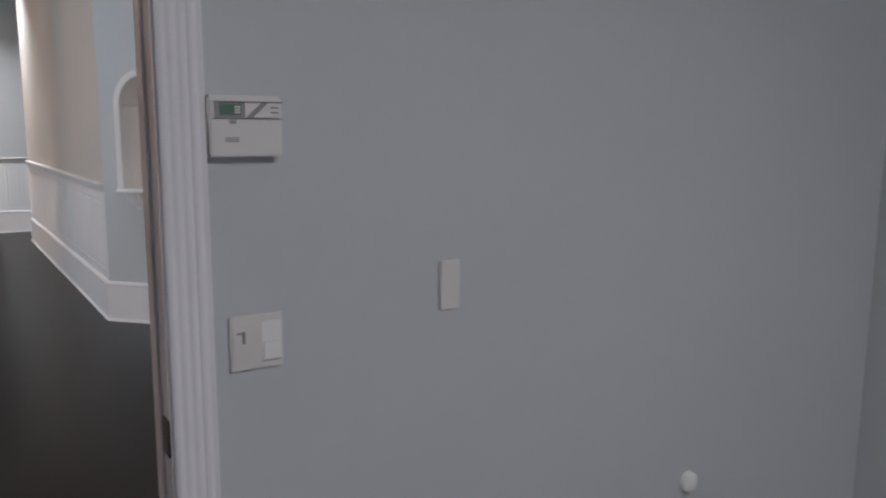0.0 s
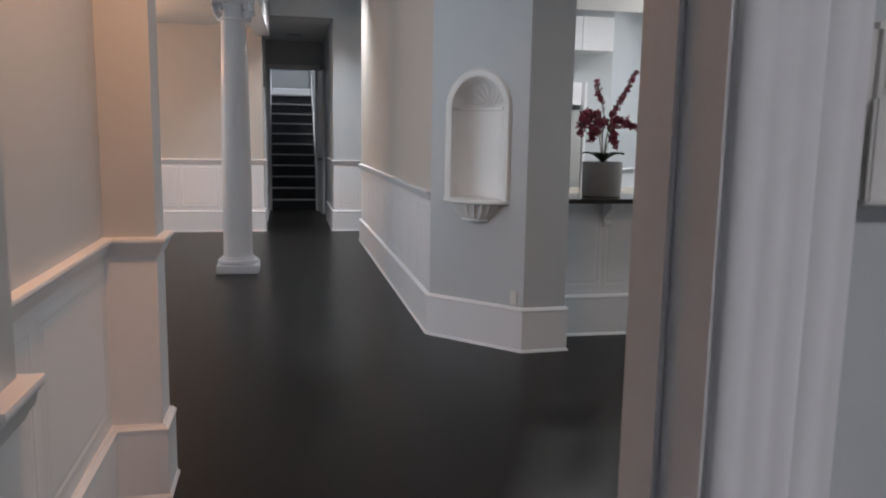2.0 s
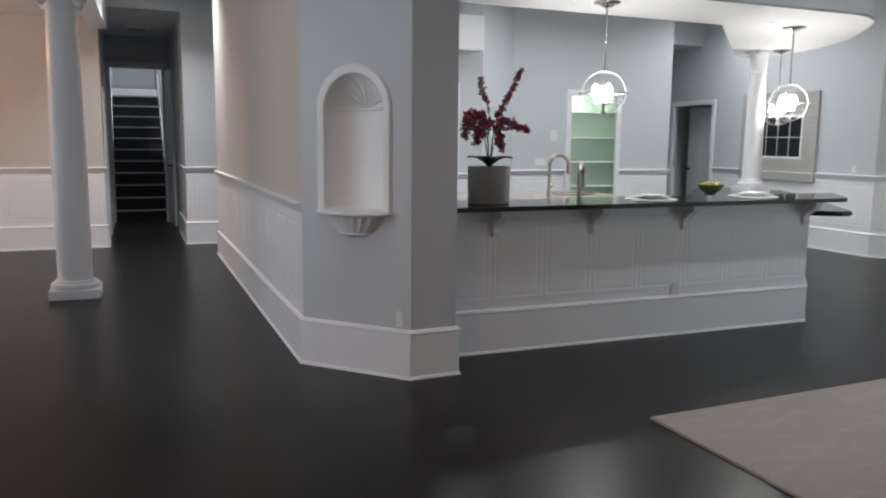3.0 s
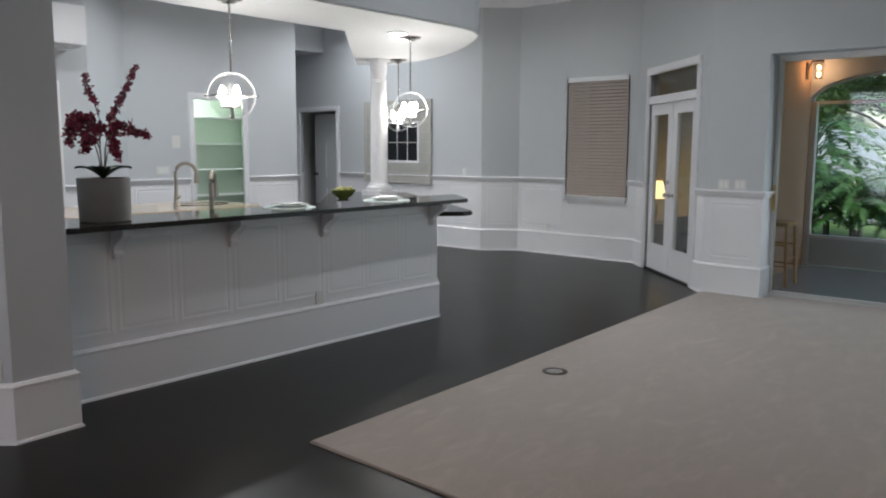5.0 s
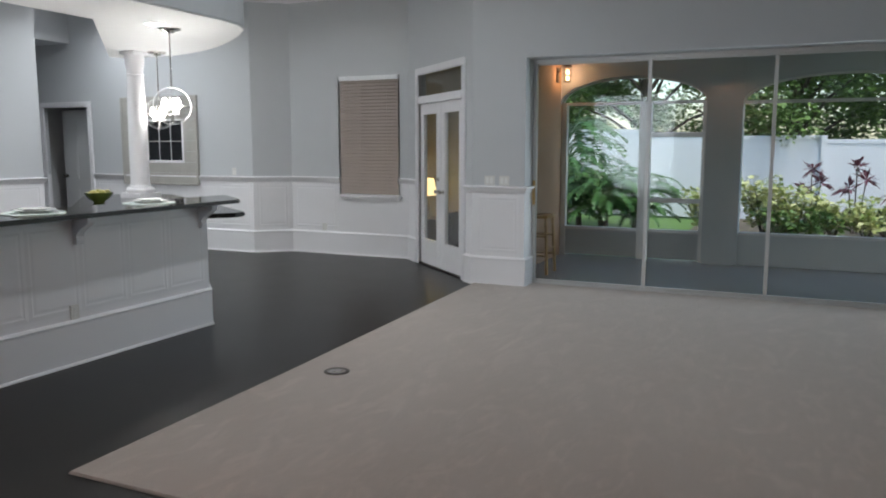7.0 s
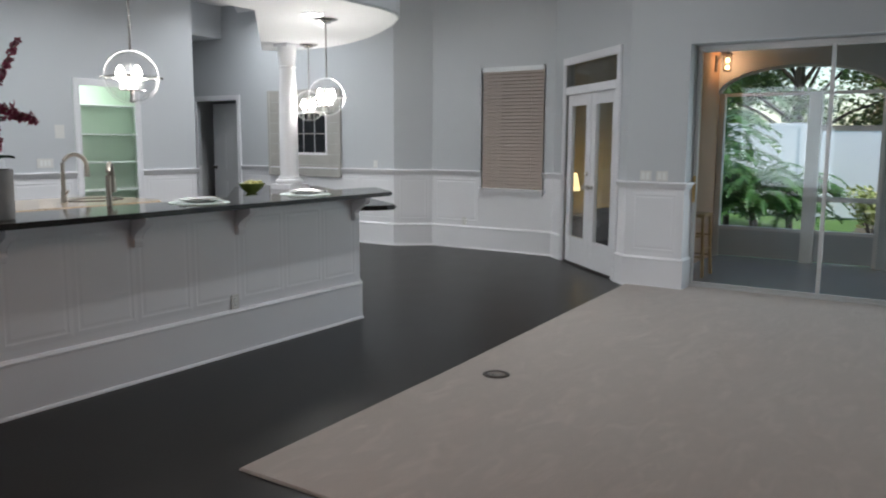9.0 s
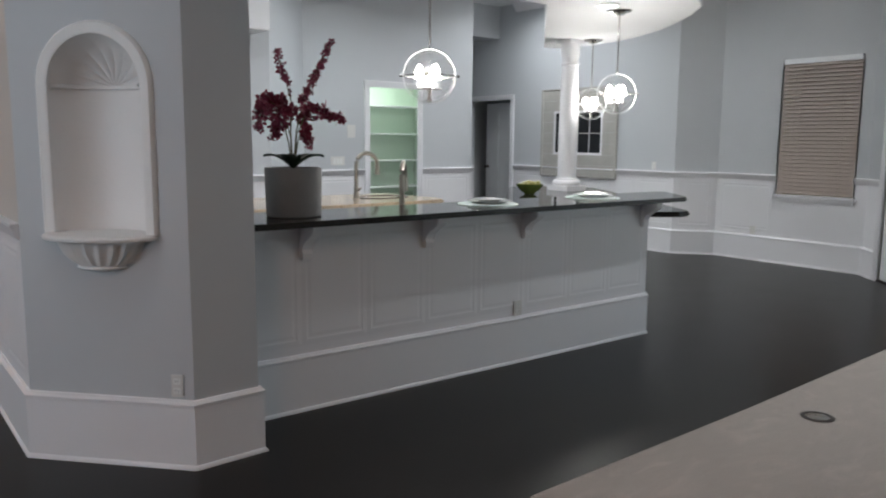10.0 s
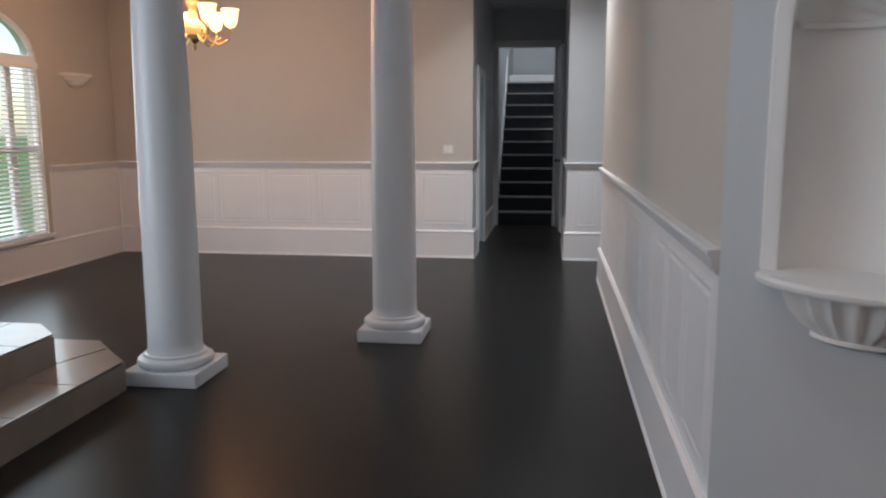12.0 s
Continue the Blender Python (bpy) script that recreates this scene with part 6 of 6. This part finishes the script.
cover_plate("switch_plate", pose(8.19, 3.69, 1.12, 0, 0, -90), 0.115, 0.1, ("rocker", "rocker"), "double white switch plate above the chair rail", "switch")
cover_plate("switch_plate", pose(8.19, 3.525, 1.12, 0, 0, -90), 0.115, 0.1, ("rocker", "rocker"), "double white switch plate above the chair rail", "switch")
cover_plate("thermostat", pose(5.86, 10.03, 1.54), 0.12, 0.16, (), "white thermostat on the kitchen wall", "thermostat")
cover_plate("switch_plate", pose(5.66, 10.03, 1.17), 0.2, 0.11, ("rocker", "rocker", "rocker"), "triple white switch plate above the rail", "switch")
cover_plate("switch_plate", pose(-0.28, 11.556, 1.2), 0.115, 0.1, ("rocker", "rocker"), "double white switch plate on the dining wall", "switch")
cover_plate("wall_outlet", pose(9.6, 6.69, 0.37, 0, 0, -90), 0.07, 0.1, ("outlet",), "white outlet above the skirting", "outlet")
cover_plate("wall_outlet", pose(9.25, 7.95, 1.13, 0, 0, -90), 0.07, 0.1, ("outlet",), "white outlet above the chair rail", "outlet")
cover_plate("wall_outlet", pose(4.13, 5.115, 0.362), 0.07, 0.1, ("outlet",), "white outlet on the bar front", "outlet")

# floor box in the carpet
fb = thing("floor_outlet", 4.675, 3.386, 0.0145, label="round metal floor outlet set in the carpet", category="outlet")
part("ring", lathe([(0.06, 0), (0.085, 0), (0.085, 0.003), (0.078, 0.006), (0.062, 0.006), (0.06, 0)], 36), BRONZE, fb, "dark metal ring", True)
part("cap", lathe([(0, 0), (0.058, 0), (0.058, 0.004), (0.03, 0.005), (0.028, 0.008), (0, 0.008)], 36), CHROME, fb, "nickel cap", True)

# grey wooden wall decor
art = thing("wall_panel", 9.25, 9.3, 0.94, label="grey washed plank wall frame round a dark window grid", category="wall decor")
for i in range(8):
    z = 0.155 * i
    for a, b in (((-0.7, 0.7),) if i < 2 or i > 5 else ((-0.7, -0.47), (0.47, 0.7))):
        part("plank", bxm(-0.03, -0.001, a, b, z + 0.002, z + 0.152, 0.003), FRAMEG, art)
for a, b in ((-0.73, -0.69), (0.69, 0.73)):
    part("edge", bxm(-0.04, -0.001, a, b, 0, 1.24, 0.003), FRAMEG, art)
for a, b in ((-0.02, 0.0), (1.24, 1.26)):
    part("edge", bxm(-0.04, -0.001, -0.73, 0.73, a, b, 0.003), FRAMEG, art)
part("dark_pane", bxm(-0.012, -0.002, -0.468, 0.468, 0.312, 0.928), BLACKG, art, "black glass pane")
for q in ((-0.47, 0.47, 0.3, 0.335), (-0.47, 0.47, 0.905, 0.935)):
    part("inner_trim", bxm(-0.034, -0.013, *q, 0.003), WHITE, art, "white inner trim")
for q in ((-0.47, -0.44, 0.335, 0.905), (0.44, 0.47, 0.335, 0.905)):
    part("inner_trim", bxm(-0.034, -0.013, *q, 0.003), WHITE, art, "white inner trim")
part("muntin", bxm(-0.022, -0.013, -0.44, 0.44, 0.606, 0.619), FRAMEG, art)
for y in (-0.22, 0, 0.22):
    part("muntin", bxm(-0.022, -0.013, y - 0.004, y + 0.004, 0.335, 0.905), DOORG, art)

# upper cabinets at the far kitchen wall
for x0, x1 in ((3.4, 4.2),):
    c = thing("wall_cabinet", (x0 + x1) / 2, 9.16, 2.5, label="white wall-hung kitchen cabinet", category="cabinet")
    part("body", bxm(-(x1 - x0) / 2, (x1 - x0) / 2, -0.33, -0.001, 0, 0.4, 0.004), WHITE, c)
    for s in (-1, 1):
        dr = part("door", bxm(min(s * 0.005, s * (x1 - x0) / 2), max(s * 0.005, s * (x1 - x0) / 2), -0.352, -0.331, 0.004, 0.396, 0.004), WHITE, c, "white cabinet door")
# refrigerator in its white surround
STEEL = paint("brushed_steel", (0.5, 0.5, 0.51), 0.34, 0.05, 6.0, 0.02, 300, metal=0.9)
tc = thing("tall_cabinet", 3.27, 9.159, 0, label="white tall cabinet surround round the refrigerator", category="cabinet")
for x0, x1 in ((-0.47, -0.44), (0.44, 0.47)):
    part("side_panel", bxm(x0, x1, -0.72, 0, 0, 2.1, 0.003), WHITE, tc)
part("top_panel", bxm(-0.4399, 0.4399, -0.62, 0, 1.84, 2.1, 0.003), WHITE, tc)
fr = thing("refrigerator", 3.27, 9.15, 0, label="brushed steel two-door refrigerator in a white surround", category="refrigerator")
part("body", bxm(-0.43, 0.43, -0.62, 0, 0.03, 1.78, 0.006), GREYP, fr)
for s_ in (-1, 1):
    dr = part("door", bxm(min(s_ * 0.003, s_ * 0.43), max(s_ * 0.003, s_ * 0.43), -0.69, -0.6205, 0.06, 1.78, 0.01), STEEL, fr, "brushed steel door")
    bm = bmesh.new()
    tube(bm, [(s_ * 0.05, -0.691, 0.75), (s_ * 0.05, -0.73, 0.78), (s_ * 0.05, -0.73, 1.5), (s_ * 0.05, -0.691, 1.53)], 0.011, 8)
    part("handle", bm, CHROME, dr, "bar handle", True)
hv = thing("hall_vent", 0.5, 13.6, 3.118, label="small dark ceiling vent in the hall", category="vent")
part("frame", bxm(-0.16, 0.16, -0.09, 0.09, -0.012, 0.0, 0.003), WHITE, hv)
for i in range(6):
    part("slat", bxm(-0.13, 0.13, -0.065 + 0.024 * i, -0.05 + 0.024 * i, -0.016, -0.0125), GREYP, hv)


# wooden stool on the lanai
OAK = paint("honey_oak", (0.5, 0.32, 0.13), 0.45, 0.18, 12.0, 0.05)
stool = thing("bar_stool", 9.42, 3.53, -0.03, label="honey-coloured wooden bar stool on the lanai deck", category="stool")
part("seat", bxm(-0.17, 0.17, -0.16, 0.16, 0.66, 0.7, 0.012), OAK, stool)
for sx in (-1, 1):
    for sy in (-1, 1):
        bm = bmesh.new()
        tube(bm, [(sx * 0.17, sy * 0.16, 0), (sx * 0.14, sy * 0.13, 0.66)], 0.019, 8, 0.016)
        part("leg", bm, OAK, stool, "", True)
    for z in (0.22, 0.45):
        e = 0.17 - 0.045 * z
        bm = bmesh.new()
        tube(bm, [(sx * e, -e + 0.01, z), (sx * e, e - 0.01, z)], 0.011, 6)
        part("rung", bm, OAK, stool, "", True)
for sy in (-1, 1):
    e = 0.17 - 0.045 * 0.3
    bm = bmesh.new()
    tube(bm, [(-e, sy * (e - 0.01), 0.3), (e, sy * (e - 0.01), 0.3)], 0.011, 6)
    part("rung", bm, OAK, stool, "", True)
